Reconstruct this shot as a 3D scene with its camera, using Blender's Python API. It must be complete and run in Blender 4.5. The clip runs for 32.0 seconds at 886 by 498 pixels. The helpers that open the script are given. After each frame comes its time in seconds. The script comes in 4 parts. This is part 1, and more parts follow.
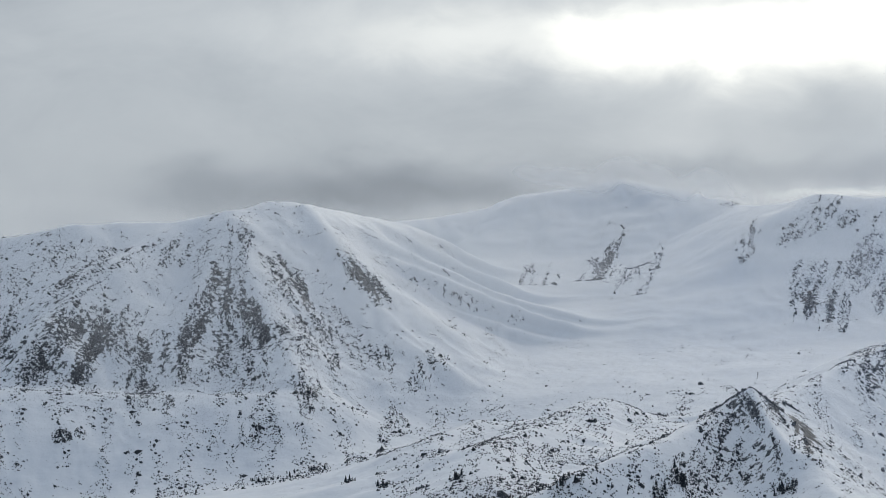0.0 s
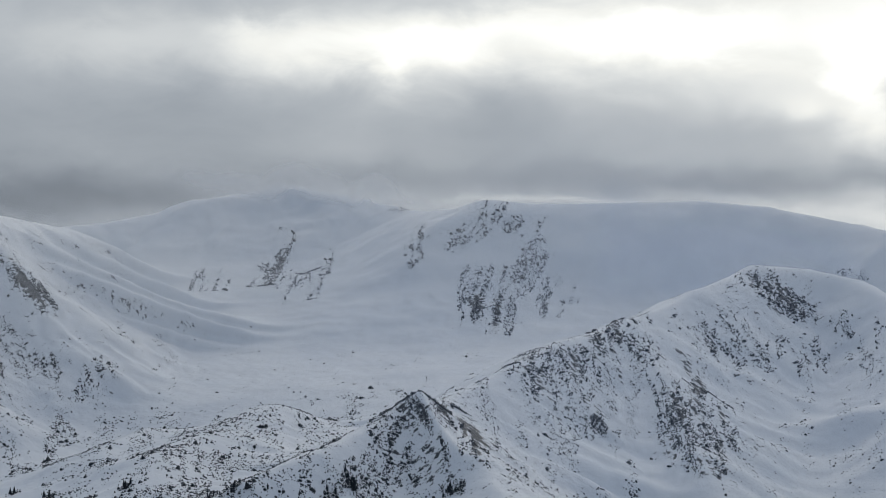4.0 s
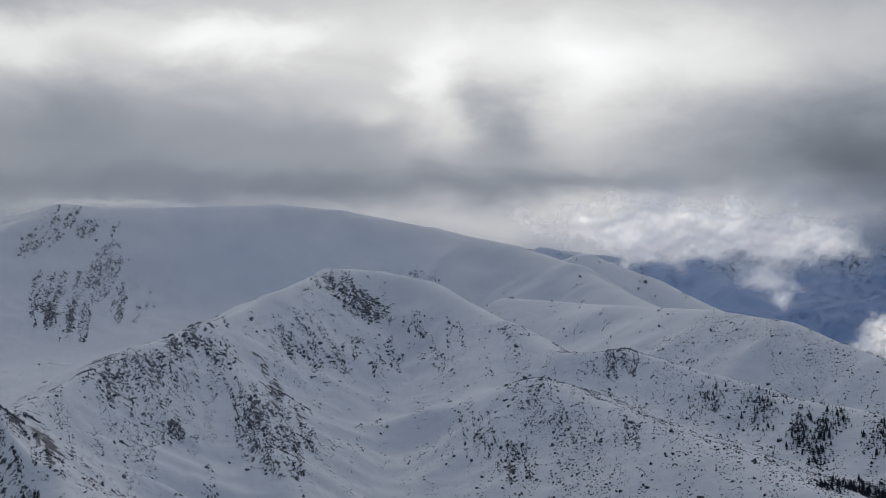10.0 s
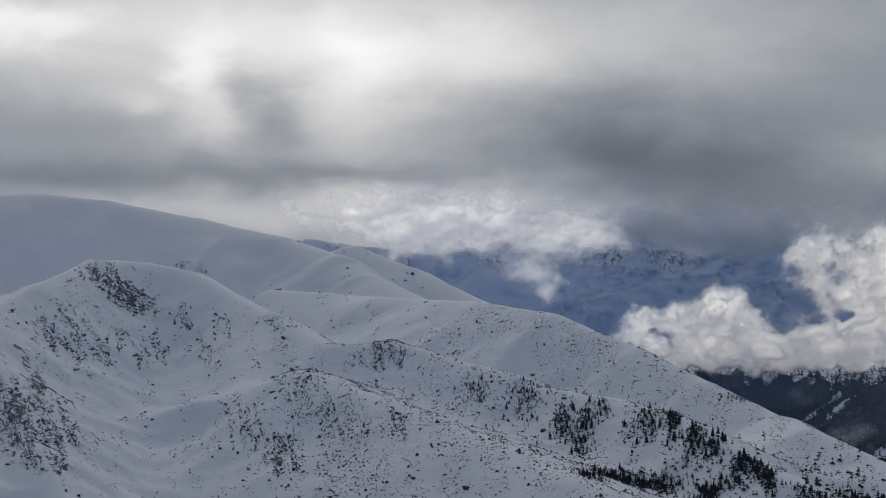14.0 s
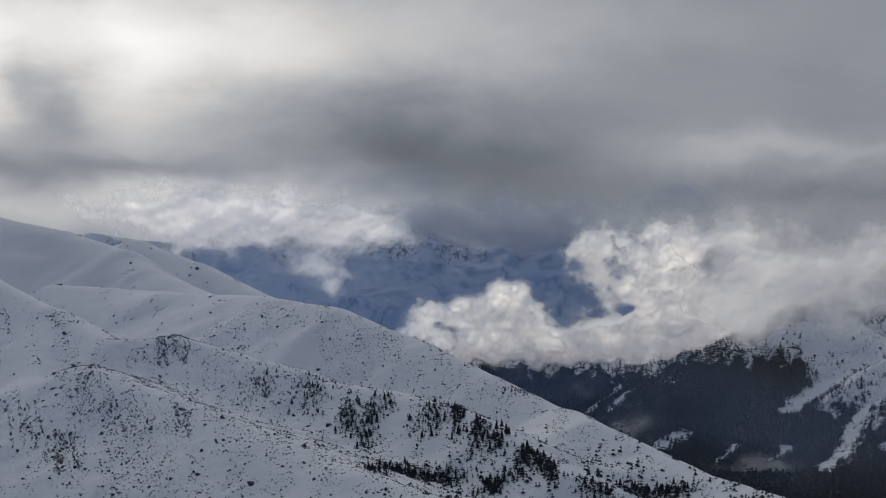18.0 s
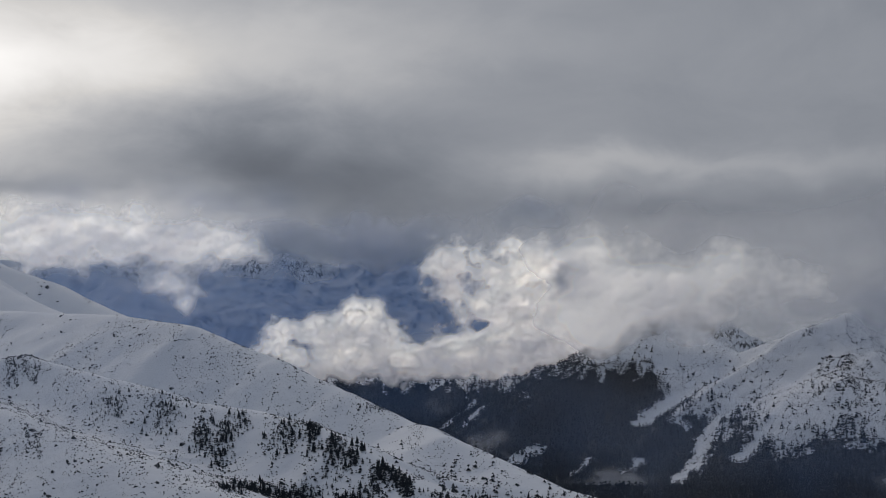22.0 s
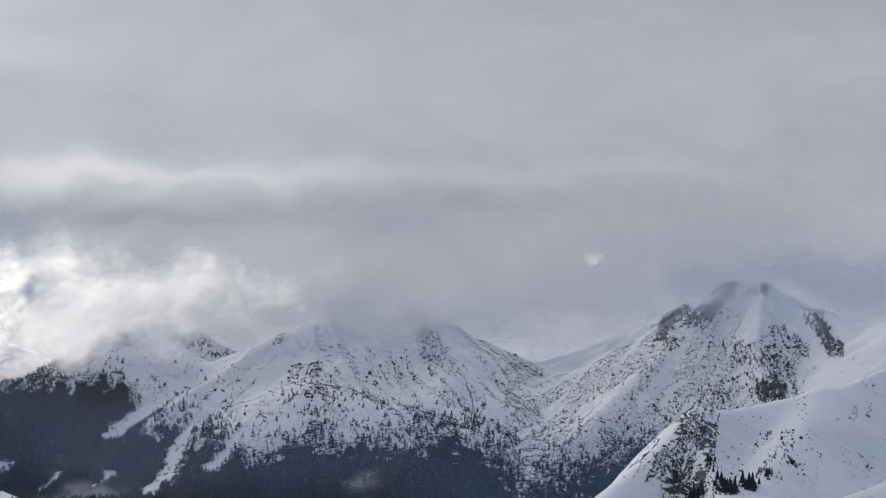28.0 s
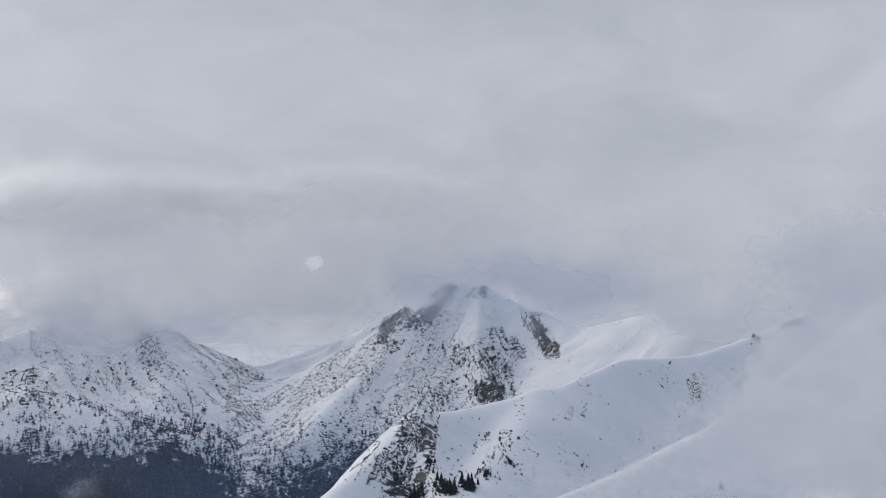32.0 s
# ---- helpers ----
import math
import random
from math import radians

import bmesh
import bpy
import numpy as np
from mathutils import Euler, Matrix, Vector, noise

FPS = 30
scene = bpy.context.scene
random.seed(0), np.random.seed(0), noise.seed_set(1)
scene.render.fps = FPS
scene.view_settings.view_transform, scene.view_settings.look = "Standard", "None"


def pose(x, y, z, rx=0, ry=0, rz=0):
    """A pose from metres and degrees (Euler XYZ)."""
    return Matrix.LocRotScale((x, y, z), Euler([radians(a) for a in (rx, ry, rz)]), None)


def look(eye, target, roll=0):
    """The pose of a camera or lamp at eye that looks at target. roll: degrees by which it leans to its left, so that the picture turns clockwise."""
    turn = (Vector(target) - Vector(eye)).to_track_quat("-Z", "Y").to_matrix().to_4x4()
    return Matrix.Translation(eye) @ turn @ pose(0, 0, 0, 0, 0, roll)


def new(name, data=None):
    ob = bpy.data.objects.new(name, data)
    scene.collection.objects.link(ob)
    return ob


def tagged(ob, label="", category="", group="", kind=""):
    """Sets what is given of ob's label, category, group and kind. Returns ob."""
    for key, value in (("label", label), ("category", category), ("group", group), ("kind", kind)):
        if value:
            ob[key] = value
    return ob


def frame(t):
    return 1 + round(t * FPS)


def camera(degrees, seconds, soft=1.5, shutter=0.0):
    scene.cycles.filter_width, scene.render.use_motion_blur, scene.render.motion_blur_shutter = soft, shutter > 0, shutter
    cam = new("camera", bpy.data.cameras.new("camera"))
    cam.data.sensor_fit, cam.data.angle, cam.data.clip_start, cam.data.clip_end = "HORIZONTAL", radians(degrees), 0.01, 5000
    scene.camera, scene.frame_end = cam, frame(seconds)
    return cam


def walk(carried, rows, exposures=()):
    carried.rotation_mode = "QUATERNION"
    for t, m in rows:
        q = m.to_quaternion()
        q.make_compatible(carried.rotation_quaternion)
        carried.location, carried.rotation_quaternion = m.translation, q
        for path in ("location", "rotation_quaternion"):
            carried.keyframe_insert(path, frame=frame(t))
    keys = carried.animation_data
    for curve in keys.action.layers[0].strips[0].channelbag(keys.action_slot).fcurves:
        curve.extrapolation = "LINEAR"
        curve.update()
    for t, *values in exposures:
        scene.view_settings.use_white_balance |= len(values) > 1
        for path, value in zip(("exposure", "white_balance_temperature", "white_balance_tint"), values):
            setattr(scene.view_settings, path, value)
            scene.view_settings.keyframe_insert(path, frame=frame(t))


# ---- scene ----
# ---- exposure and white balance: the clip's camera darkens towards the bright sky and opens up again ----
EXPOSURES = ((0, 0.43, 6650, 5), (4, -0.0, 6480, 6), (6.5, -0.32, 6400, 8), (9, -0.45, 6300, 10), (13, -0.54, 6350, 10), (19, -0.55, 6500, 10), (23, -0.5, 6550, 11), (25.5, -0.4, 6600, 11), (27.5, 0.16, 6600, 11), (28, 0.28, 6600, 11), (30, 0.45, 6650, 11), (32, 0.51, 6650, 11))
# ---- camera: it hovers in one place and turns to the right ----
EYE = (0.0, 0.0, 600.0)
cam = camera(26.52, 32.0, 0.4)
# seconds, heading to the right, tilt, roll (degrees)
TURN = ((0, 0.001, -0.926, 0.081), (0.5, 0.871, -0.906, 0.056), (1, 1.966, -0.905, 0.309), (1.5, 3.505, -0.837, 0.134), (2, 3.981, -0.806, 0.089), (2.5, 5.605, -0.793, 0.158), (3, 6.886, -0.774, 0.100), (3.5, 8.528, -0.749, 0.103), (4, 10.018, -0.745, 0.087), (4.5, 11.397, -0.740, 0.052), (6.5, 15.505, -0.691, -0.109), (7, 16.202, -0.651, -0.164), (7.5, 17.036, -0.641, -0.178), (8, 18.869, -0.636, -0.175), (8.5, 20.233, -0.663, -0.197), (9, 21.001, -0.660, -0.239), (9.5, 22.312, -0.655, -0.223), (10, 22.880, -0.652, -0.258), (10.5, 23.440, -0.655, -0.251), (11, 24.396, -0.685, -0.283), (11.5, 25.359, -0.707, -0.260), (12, 26.000, -0.728, -0.186), (12.5, 26.592, -0.754, -0.134), (13, 27.279, -0.803, -0.098), (13.5, 28.044, -0.858, 0.018), (14, 29.949, -0.915, 0.096), (14.5, 30.348, -0.964, 0.153), (16.5, 33.565, -1.035, 0.306), (17, 34.915, -1.051, 0.384), (17.5, 35.656, -1.058, 0.355), (18, 36.475, -1.060, 0.281), (18.5, 37.438, -1.034, 0.146), (19, 38.073, -0.978, -0.030), (19.5, 38.699, -0.900, -0.180), (20, 39.071, -0.823, -0.165), (20.5, 39.399, -0.759, -0.193), (21, 39.680, -0.701, -0.149), (21.5, 39.975, -0.646, -0.122), (22, 40.914, -0.544, 0.002), (22.5, 43.616, -0.360, 0.071), (23, 45.546, -0.284, 0.029), (23.5, 45.802, -0.236, 0.160), (24, 46.011, -0.154, -0.099), (24.5, 49.693, -0.181, -0.022), (25, 51.594, -0.260, 0.075), (25.5, 53.032, -0.302, 0.041), (27.5, 55.743, -0.254, -0.006), (28, 56.926, -0.249, -0.045), (28.5, 58.529, -0.243, 0.002), (29, 60.708, -0.228, -0.066), (29.5, 62.217, -0.207, -0.020), (30, 62.772, -0.176, -0.024), (30.5, 63.451, -0.148, -0.077), (31, 64.120, -0.126, -0.059), (31.5, 64.737, -0.127, -0.084), (32, 65.413, -0.142, -0.070))
walk(cam, [(t, pose(*EYE, 90 + tilt, 0, -heading) @ pose(0, 0, 0, 0, 0, roll)) for t, heading, tilt, roll in TURN], EXPOSURES)
# ---- light: a broken overcast sky, the sun behind its brightest part ----
SUN_AZIMUTH, SUN_HEIGHT = 18.0, 27.0
world = bpy.data.worlds.new("overcast_sky")
scene.world = world
world.use_nodes = True
wn, wl = world.node_tree.nodes, world.node_tree.links
wn.clear()


def w_math(op, a, b=None, c=None):
    node = wn.new("ShaderNodeMath")
    node.operation = op
    for i, value in enumerate((a, b, c)):
        if value is None:
            continue
        if isinstance(value, (int, float)):
            node.inputs[i].default_value = value
        else:
            wl.new(value, node.inputs[i])
    return node.outputs[0]


def w_noise(scale, detail, rough, vector, distort=0.0):
    node = wn.new("ShaderNodeTexNoise")
    node.inputs["Scale"].default_value, node.inputs["Detail"].default_value = scale, detail
    node.inputs["Roughness"].default_value, node.inputs["Distortion"].default_value = rough, distort
    wl.new(vector, node.inputs["Vector"])
    return node.outputs[0]


w_coord = wn.new("ShaderNodeTexCoord")
w_split = wn.new("ShaderNodeSeparateXYZ")
wl.new(w_coord.outputs["Generated"], w_split.inputs[0])
w_az = w_math("MULTIPLY", w_math("ARCTAN2", w_split.outputs[0], w_split.outputs[1]), 57.2958)
w_el = w_math("MULTIPLY", w_math("ARCSINE", w_split.outputs[2]), 57.2958)
w_flat = wn.new("ShaderNodeCombineXYZ")
wl.new(w_az, w_flat.inputs[0])
wl.new(w_math("MULTIPLY", w_el, 1.9), w_flat.inputs[1])
warp_a = w_math("MULTIPLY", w_math("SUBTRACT", w_noise(0.3, 5, 0.55, w_flat.outputs[0]), 0.5), 3.4)
warp_e = w_math("MULTIPLY", w_math("SUBTRACT", w_noise(0.34, 5, 0.55, w_flat.outputs[0], 0.4), 0.5), 1.6)
w_a2, w_e2 = w_math("ADD", w_az, warp_a), w_math("ADD", w_el, warp_e)

# thin and thick places of the cloud deck: azimuth, height, half width, half height (degrees), brightness
THIN_CLOUD = (
    (22.0, 6.0, 11.5, 2.8, 0.4), (31.0, 4.4, 3.5, 1.4, 0.16), (15.0, 5.2, 7.0, 1.6, 0.1), (3.0, 5.6, 8.0, 1.8, 0.1), (34.0, 5.4, 6.0, 1.6, 0.2), (41.0, 5.5, 6.0, 1.5, 0.08),
    (5.7, 5.3, 2.6, 0.8, 0.29), (0.0, 5.5, 3.5, 0.8, 0.14), (-7.0, 5.9, 5.0, 1.2, 0.05), (12.5, 6.1, 3.0, 0.6, 0.2), (4.3, 5.9, 1.1, 0.45, 0.15),
    (9.4, 5.4, 3.0, 0.9, 0.42), (8.4, 4.7, 0.5, 0.6, 0.2), (15.6, 5.6, 1.7, 0.65, 0.42), (18.2, 5.7, 1.6, 0.6, 0.3), (22.8, 4.3, 0.9, 1.2, 0.42),
    (27.3, 4.2, 1.8, 1.6, 0.36), (25.0, 5.6, 4.0, 0.8, 0.22), (30.0, 5.2, 3.0, 1.0, 0.14), (20.8, 3.6, 0.8, 0.5, 0.2), (22.5, 2.8, 0.7, 0.5, 0.18),
    (13.0, 0.8, 2.8, 0.12, 0.14), (20.5, 0.4, 3.0, 0.45, 0.12), (24.0, 0.1, 3.0, 0.6, 0.15), (31.0, 0.2, 4.5, 0.9, 0.36), (27.0, 0.5, 3.0, 0.5, 0.12), (46.5, 2.05, 3.2, 0.5, 0.17),
    (44.2, 1.9, 1.2, 0.35, 0.06), (51.5, 1.95, 3.5, 0.4, 0.07), (60.0, 2.0, 6.0, 0.3, 0.04))
THICK_CLOUD = (
    (-3.0, 0.9, 5.2, 0.75, -0.17), (-8.0, 1.0, 1.5, 0.6, -0.04), (1.5, 0.6, 2.5, 0.5, -0.05), (2.3, 3.6, 3.0, 1.4, -0.06), (12.0, 3.4, 2.6, 1.3, -0.12),
    (17.0, 3.2, 3.0, 1.1, -0.09), (19.5, 2.6, 1.6, 0.8, -0.08), (7.0, 1.45, 4.0, 0.5, -0.08), (14.0, 1.4, 5.0, 0.5, -0.1), (21.0, 1.3, 5.0, 0.55, -0.17),
    (27.0, 1.35, 3.0, 0.45, -0.18), (24.6, 3.2, 0.95, 1.1, -0.22), (31.5, 2.6, 2.0, 1.8, -0.1), (34.5, 2.6, 2.2, 1.9, -0.16), (37.5, 1.6, 3.2, 1.9, -0.17),
    (39.0, 0.2, 2.2, 1.2, -0.06), (41.0, 2.0, 2.0, 1.5, -0.05), (34.0, 4.5, 1.5, 1.0, -0.05), (47.0, 0.7, 5.0, 0.45, -0.11), (55.0, 1.0, 5.0, 0.55, -0.07),
    (62.0, 0.6, 6.0, 0.7, -0.04), (42.0, 4.6, 3.0, 0.7, -0.05))
shade = None
for a, e, wa, we, amount in THIN_CLOUD + THICK_CLOUD:
    da = w_math("DIVIDE", w_math("SUBTRACT", w_a2, a), wa)
    de = w_math("DIVIDE", w_math("SUBTRACT", w_e2, e), we)
    q = w_math("MULTIPLY_ADD", da, da, w_math("MULTIPLY", de, de))
    spot_of_light = w_math("MULTIPLY", w_math("EXPONENT", w_math("MULTIPLY", q, -1.0)), amount)
    shade = spot_of_light if shade is None else w_math("ADD", shade, spot_of_light)
veil = w_math("MULTIPLY", w_math("SUBTRACT", w_noise(0.16, 5, 0.6, w_flat.outputs[0], 0.5), 0.5), 0.16)
# the deck glows towards the sun, is duller all round, and brighter overhead
deck_ramp = wn.new("ShaderNodeValToRGB")
DECK = ((-20, 0.35), (-5, 0.37), (3, 0.40), (10, 0.43), (16, 0.46), (22, 0.52), (27, 0.56), (31, 0.5), (35, 0.43), (42, 0.41), (50, 0.39), (58, 0.362), (66, 0.348), (90, 0.36))
while len(deck_ramp.color_ramp.elements) < len(DECK):
    deck_ramp.color_ramp.elements.new(0.5)
for stop, (a, value) in zip(deck_ramp.color_ramp.elements, DECK):
    stop.position, stop.color = (a + 20) / 110, (value, value, value, 1)
wl.new(w_math("DIVIDE", w_math("ADD", w_az, 20.0), 110.0), deck_ramp.inputs[0])
overhead = wn.new("ShaderNodeMapRange")
overhead.inputs["From Min"].default_value, overhead.inputs["From Max"].default_value = 9.0, 60.0
overhead.inputs["To Min"].default_value, overhead.inputs["To Max"].default_value = 1.0, 0.87
wl.new(w_el, overhead.inputs[0])
deck = w_math("MULTIPLY", deck_ramp.outputs[0], overhead.outputs[0])
grey = w_math("MAXIMUM", w_math("ADD", w_math("ADD", shade, veil), deck), 0.14)
tint = wn.new("ShaderNodeValToRGB")
while len(tint.color_ramp.elements) < 4:
    tint.color_ramp.elements.new(0.5)
for stop, (value, colour) in zip(tint.color_ramp.elements, ((0.15, (0.84, 0.965, 1.18, 1)), (0.38, (0.91, 0.98, 1.11, 1)), (0.56, (0.955, 0.985, 1.045, 1)), (0.9, (1.0, 0.985, 0.965, 1)))):
    stop.position, stop.color = value, colour
wl.new(grey, tint.inputs[0])
cloud_colour = wn.new("ShaderNodeVectorMath")
cloud_colour.operation = "SCALE"
wl.new(tint.outputs[0], cloud_colour.inputs[0])
wl.new(grey, cloud_colour.inputs["Scale"])
w_sky = wn.new("ShaderNodeTexSky")
w_sky.sky_type, w_sky.sun_disc = "NISHITA", False
w_sky.sun_elevation, w_sky.sun_rotation = radians(SUN_HEIGHT), radians(SUN_AZIMUTH)
w_bg_sky, w_bg_cloud = wn.new("ShaderNodeBackground"), wn.new("ShaderNodeBackground")
wl.new(w_sky.outputs[0], w_bg_sky.inputs[0])
w_bg_sky.inputs[1].default_value = 0.15
wl.new(cloud_colour.outputs[0], w_bg_cloud.inputs[0])
w_mix, w_out = wn.new("ShaderNodeMixShader"), wn.new("ShaderNodeOutputWorld")
# low down the deck is closed; overhead and behind the blue shows through
climb = wn.new("ShaderNodeMapRange")
climb.inputs["From Min"].default_value, climb.inputs["From Max"].default_value = 9.0, 30.0
climb.inputs["To Min"].default_value, climb.inputs["To Max"].default_value = 0.996, 0.6
wl.new(w_el, climb.inputs[0])
wl.new(climb.outputs[0], w_mix.inputs[0])
wl.new(w_bg_sky.outputs[0], w_mix.inputs[1])
wl.new(w_bg_cloud.outputs[0], w_mix.inputs[2])
wl.new(w_mix.outputs[0], w_out.inputs[0])
sun = new("sun", bpy.data.lights.new("sun", "SUN"))
sun.data.energy, sun.data.angle, sun.data.color = 0.95, radians(60), (1.0, 0.92, 0.82)
sun_way = Vector((math.sin(radians(SUN_AZIMUTH)) * math.cos(radians(SUN_HEIGHT)), math.cos(radians(SUN_AZIMUTH)) * math.cos(radians(SUN_HEIGHT)), math.sin(radians(SUN_HEIGHT))))
sun.matrix_world = look((0, 0, 900), Vector((0, 0, 900)) - sun_way)
# name: (slope towards the eye, slope behind, crest rounding, rock, scrub, rib height, crest rows of azimuth, distance, height over the eye)
RIDGES = {}
RIDGES["left_peak"] = (0.75, 0.5, 25, 0.5, 0.2, 7, ((-19.90, 2900, -53), (-15.68, 2900, -45), (-13.26, 2900, -32), (-10.96, 2850, -9), (-8.28, 2900, -6), (-6.41, 2850, 8), (-5.22, 2900, 26), (-4.19, 2950, 22), (-2.48, 3150, 5), (-1.45, 3350, -7)))
RIDGES["left_peak_spur_middle"] = (0.7, 0.7, 15, 0.6, 0.6, 12, ((-6.41, 2840, 6), (-5.90, 2690, -67), (-5.22, 2570, -133), (-4.19, 2400, -218), (-3.68, 2250, -320)))
RIDGES["left_peak_spur_west"] = (0.75, 0.75, 15, 0.5, 0.25, 12, ((-7.94, 2850, -7), (-9.96, 2720, -59), (-11.79, 2600, -133), (-12.62, 2480, -221)))
RIDGES["left_peak_spur_east"] = (0.65, 0.65, 15, 0.4, 0.25, 3, ((-4.19, 2900, 18), (-2.99, 2800, -53), (-1.96, 2700, -128), (-0.06, 2600, -198)))
RIDGES["left_peak_spur_rib"] = (0.8, 0.8, 8, 0.55, 0.25, 8, ((-6.41, 2800, -3), (-7.43, 2640, -105), (-8.08, 2460, -222)))
RIDGES["left_peak_foot"] = (0.55, 0.4, 40, 0.1, 0.75, 4, ((-18.07, 2450, -213), (-13.27, 2450, -218), (-9.13, 2430, -226), (-4.88, 2380, -224)))
RIDGES["cirque_headwall"] = (0.55, 0.5, 60, 0.25, 0.02, 3, ((-3.17, 3600, 3), (-1.45, 3700, -7), (-0.41, 3750, 0), (1.65, 3800, 24), (2.85, 3800, 52), (5.42, 3800, 79), (7.46, 3700, 51), (8.98, 3600, 26), (11.32, 3350, 28)))
RIDGES["white_dome"] = (0.8, 0.9, 70, 0.1, 0.02, 1.5, ((11.41, 3320, 26), (13.04, 3300, 34), (15.95, 3300, 39), (17.82, 3300, 42), (19.67, 3280, 32), (22.31, 3215, 2), (23.86, 3100, -18), (24.89, 3050, -28), (26.60, 2950, -56), (27.55, 2850, -84), (29.27, 2700, -120), (30.99, 2500, -147)))
RIDGES["moraine_west"] = (0.35, 0.3, 15, 0.2, 0.9, 5, ((4.80, 2150, -205), (3.43, 2000, -217), (1.74, 1850, -222), (1.40, 1700, -239)))
RIDGES["moraine_small"] = (0.45, 0.4, 10, 0.2, 0.9, 5, ((1.06, 2150, -232), (-0.28, 2050, -242), (-0.28, 1900, -261)))
RIDGES["crag_west"] = (0.9, 0.9, 8, 0.3, 0.05, 12, ((11.41, 3300, 24), (10.98, 3130, -68), (10.64, 3000, -155)))
RIDGES["crag_east"] = (0.9, 0.9, 8, 0.3, 0.05, 12, ((12.70, 3280, 13), (12.02, 3130, -77), (11.68, 2990, -173)))
RIDGES["crag_outer"] = (0.8, 0.8, 8, 0.3, 0.05, 10, ((13.04, 3270, 18), (13.39, 3130, -68), (13.91, 3000, -146)))
RIDGES["headwall_rib_one"] = (0.7, 0.7, 6, 0.3, 0.05, 8, ((5.48, 3600, -37), (4.54, 3400, -130)))
RIDGES["headwall_rib_two"] = (0.7, 0.7, 6, 0.3, 0.05, 8, ((6.51, 3550, -61), (5.82, 3380, -153)))
RIDGES["headwall_rib_three"] = (0.7, 0.7, 6, 0.3, 0.05, 8, ((9.26, 3550, -8), (9.00, 3420, -80)))
RIDGES["pyramid_ridge"] = (0.65, 0.45, 8, 0.35, 0.5, 6, ((4.11, 1330, -180), (6.17, 1380, -167), (7.89, 1450, -155), (9.35, 1520, -147), (10.30, 1570, -145), (11.68, 1670, -133), (13.74, 1820, -111), (15.62, 1960, -102), (17.66, 2150, -79), (19.34, 2300, -62)))
RIDGES["pyramid_spur"] = (0.55, 0.55, 8, 0.8, 0.6, 9, ((9.35, 1520, -150), (10.99, 1410, -172), (12.03, 1290, -195)))
RIDGES["pyramid_peak"] = (1.0, 0.9, 2, 0.7, 0.15, 5, ((8.75, 1450, -158), (9.3, 1490, -131), (9.75, 1440, -150), (10.5, 1390, -172)))
RIDGES["middle_dome"] = (0.58, 0.5, 16, 0.15, 0.2, 4, ((17.83, 2150, -82), (19.55, 2320, -51), (20.93, 2340, -53), (22.31, 2300, -64), (24.71, 2120, -110), (25.74, 2050, -128), (26.59, 2000, -140)))
RIDGES["middle_spur_rocky"] = (0.55, 0.55, 12, 0.35, 0.45, 6, ((15.60, 1950, -104), (16.78, 1800, -155), (17.63, 1660, -198), (18.66, 1560, -233)))
RIDGES["middle_spur_summit"] = (0.6, 0.6, 15, 0.3, 0.2, 6, ((19.55, 2300, -60), (18.51, 2150, -114), (18.85, 2050, -152), (19.53, 1960, -175)))
RIDGES["middle_spur_east"] = (0.55, 0.55, 15, 0.15, 0.5, 4, ((24.71, 2110, -112), (24.19, 1930, -167), (25.38, 1740, -224), (26.40, 1640, -245)))
RIDGES["shoulder_front"] = (0.6, 0.4, 12, 0.2, 0.6, 4, ((26.59, 2000, -141), (28.38, 2010, -130), (29.81, 1960, -142), (32.32, 1870, -157), (32.70, 1850, -165), (35.26, 1780, -169), (37.78, 1680, -182), (40.09, 1560, -214)))
RIDGES["shoulder_foot"] = (0.5, 0.3, 15, 0.2, 0.95, 4, ((25.82, 1850, -148), (29.27, 1700, -177), (31.50, 1600, -190), (33.56, 1500, -205), (36.10, 1420, -214)))
RIDGES["shoulder_back"] = (0.6, 0.9, 30, 0.03, 0.55, 0.5, ((24.80, 2800, -105), (27.21, 2680, -109), (29.27, 2520, -108), (31.08, 2380, -105), (33.22, 2270, -114), (35.76, 2160, -147), (37.77, 2060, -175), (39.93, 1960, -201), (40.93, 1850, -202), (42.82, 1770, -221), (44.36, 1700, -232), (47.24, 1600, -241)))
RIDGES["sunlit_ridge"] = (0.5, 0.5, 30, 0.1, 0.3, 4, ((24.80, 3350, -86), (27.21, 3300, -48), (28.93, 3200, -83), (30.99, 3050, -134), (32.71, 2950, -173)))
RIDGES["far_range"] = (0.62, 0.5, 12, 1.0, 0.1, 45, ((25.83, 4750, -51), (29.79, 4740, -92), (32.00, 4700, -50), (33.88, 4740, -93), (35.59, 4700, -29), (37.66, 4740, -87), (39.55, 4700, -37), (41.79, 4740, -94), (44.35, 4700, -65), (45.71, 4700, -121), (48.57, 4700, -245)))
RIDGES["hidden_range"] = (0.45, 0.5, 60, 0.12, 0.1, 6, ((47.55, 4300, -278), (52.68, 4300, -276), (56.51, 4250, -222), (58.92, 4250, -234), (62.35, 4250, -221), (65.74, 4200, -217), (72.54, 4100, -181), (77.56, 4000, -151)))
RIDGES["far_spur_one"] = (0.6, 0.6, 10, 1.45, 0.1, 18, ((35.59, 4690, -43), (34.91, 4560, -131), (32.85, 4400, -232)))
RIDGES["far_spur_two"] = (0.6, 0.6, 10, 1.45, 0.1, 18, ((35.59, 4690, -43), (36.45, 4560, -145), (35.59, 4430, -194), (34.90, 4300, -279)))
RIDGES["far_spur_three"] = (0.6, 0.6, 10, 1.45, 0.1, 18, ((39.55, 4690, -43), (39.38, 4540, -144), (39.73, 4330, -281)))
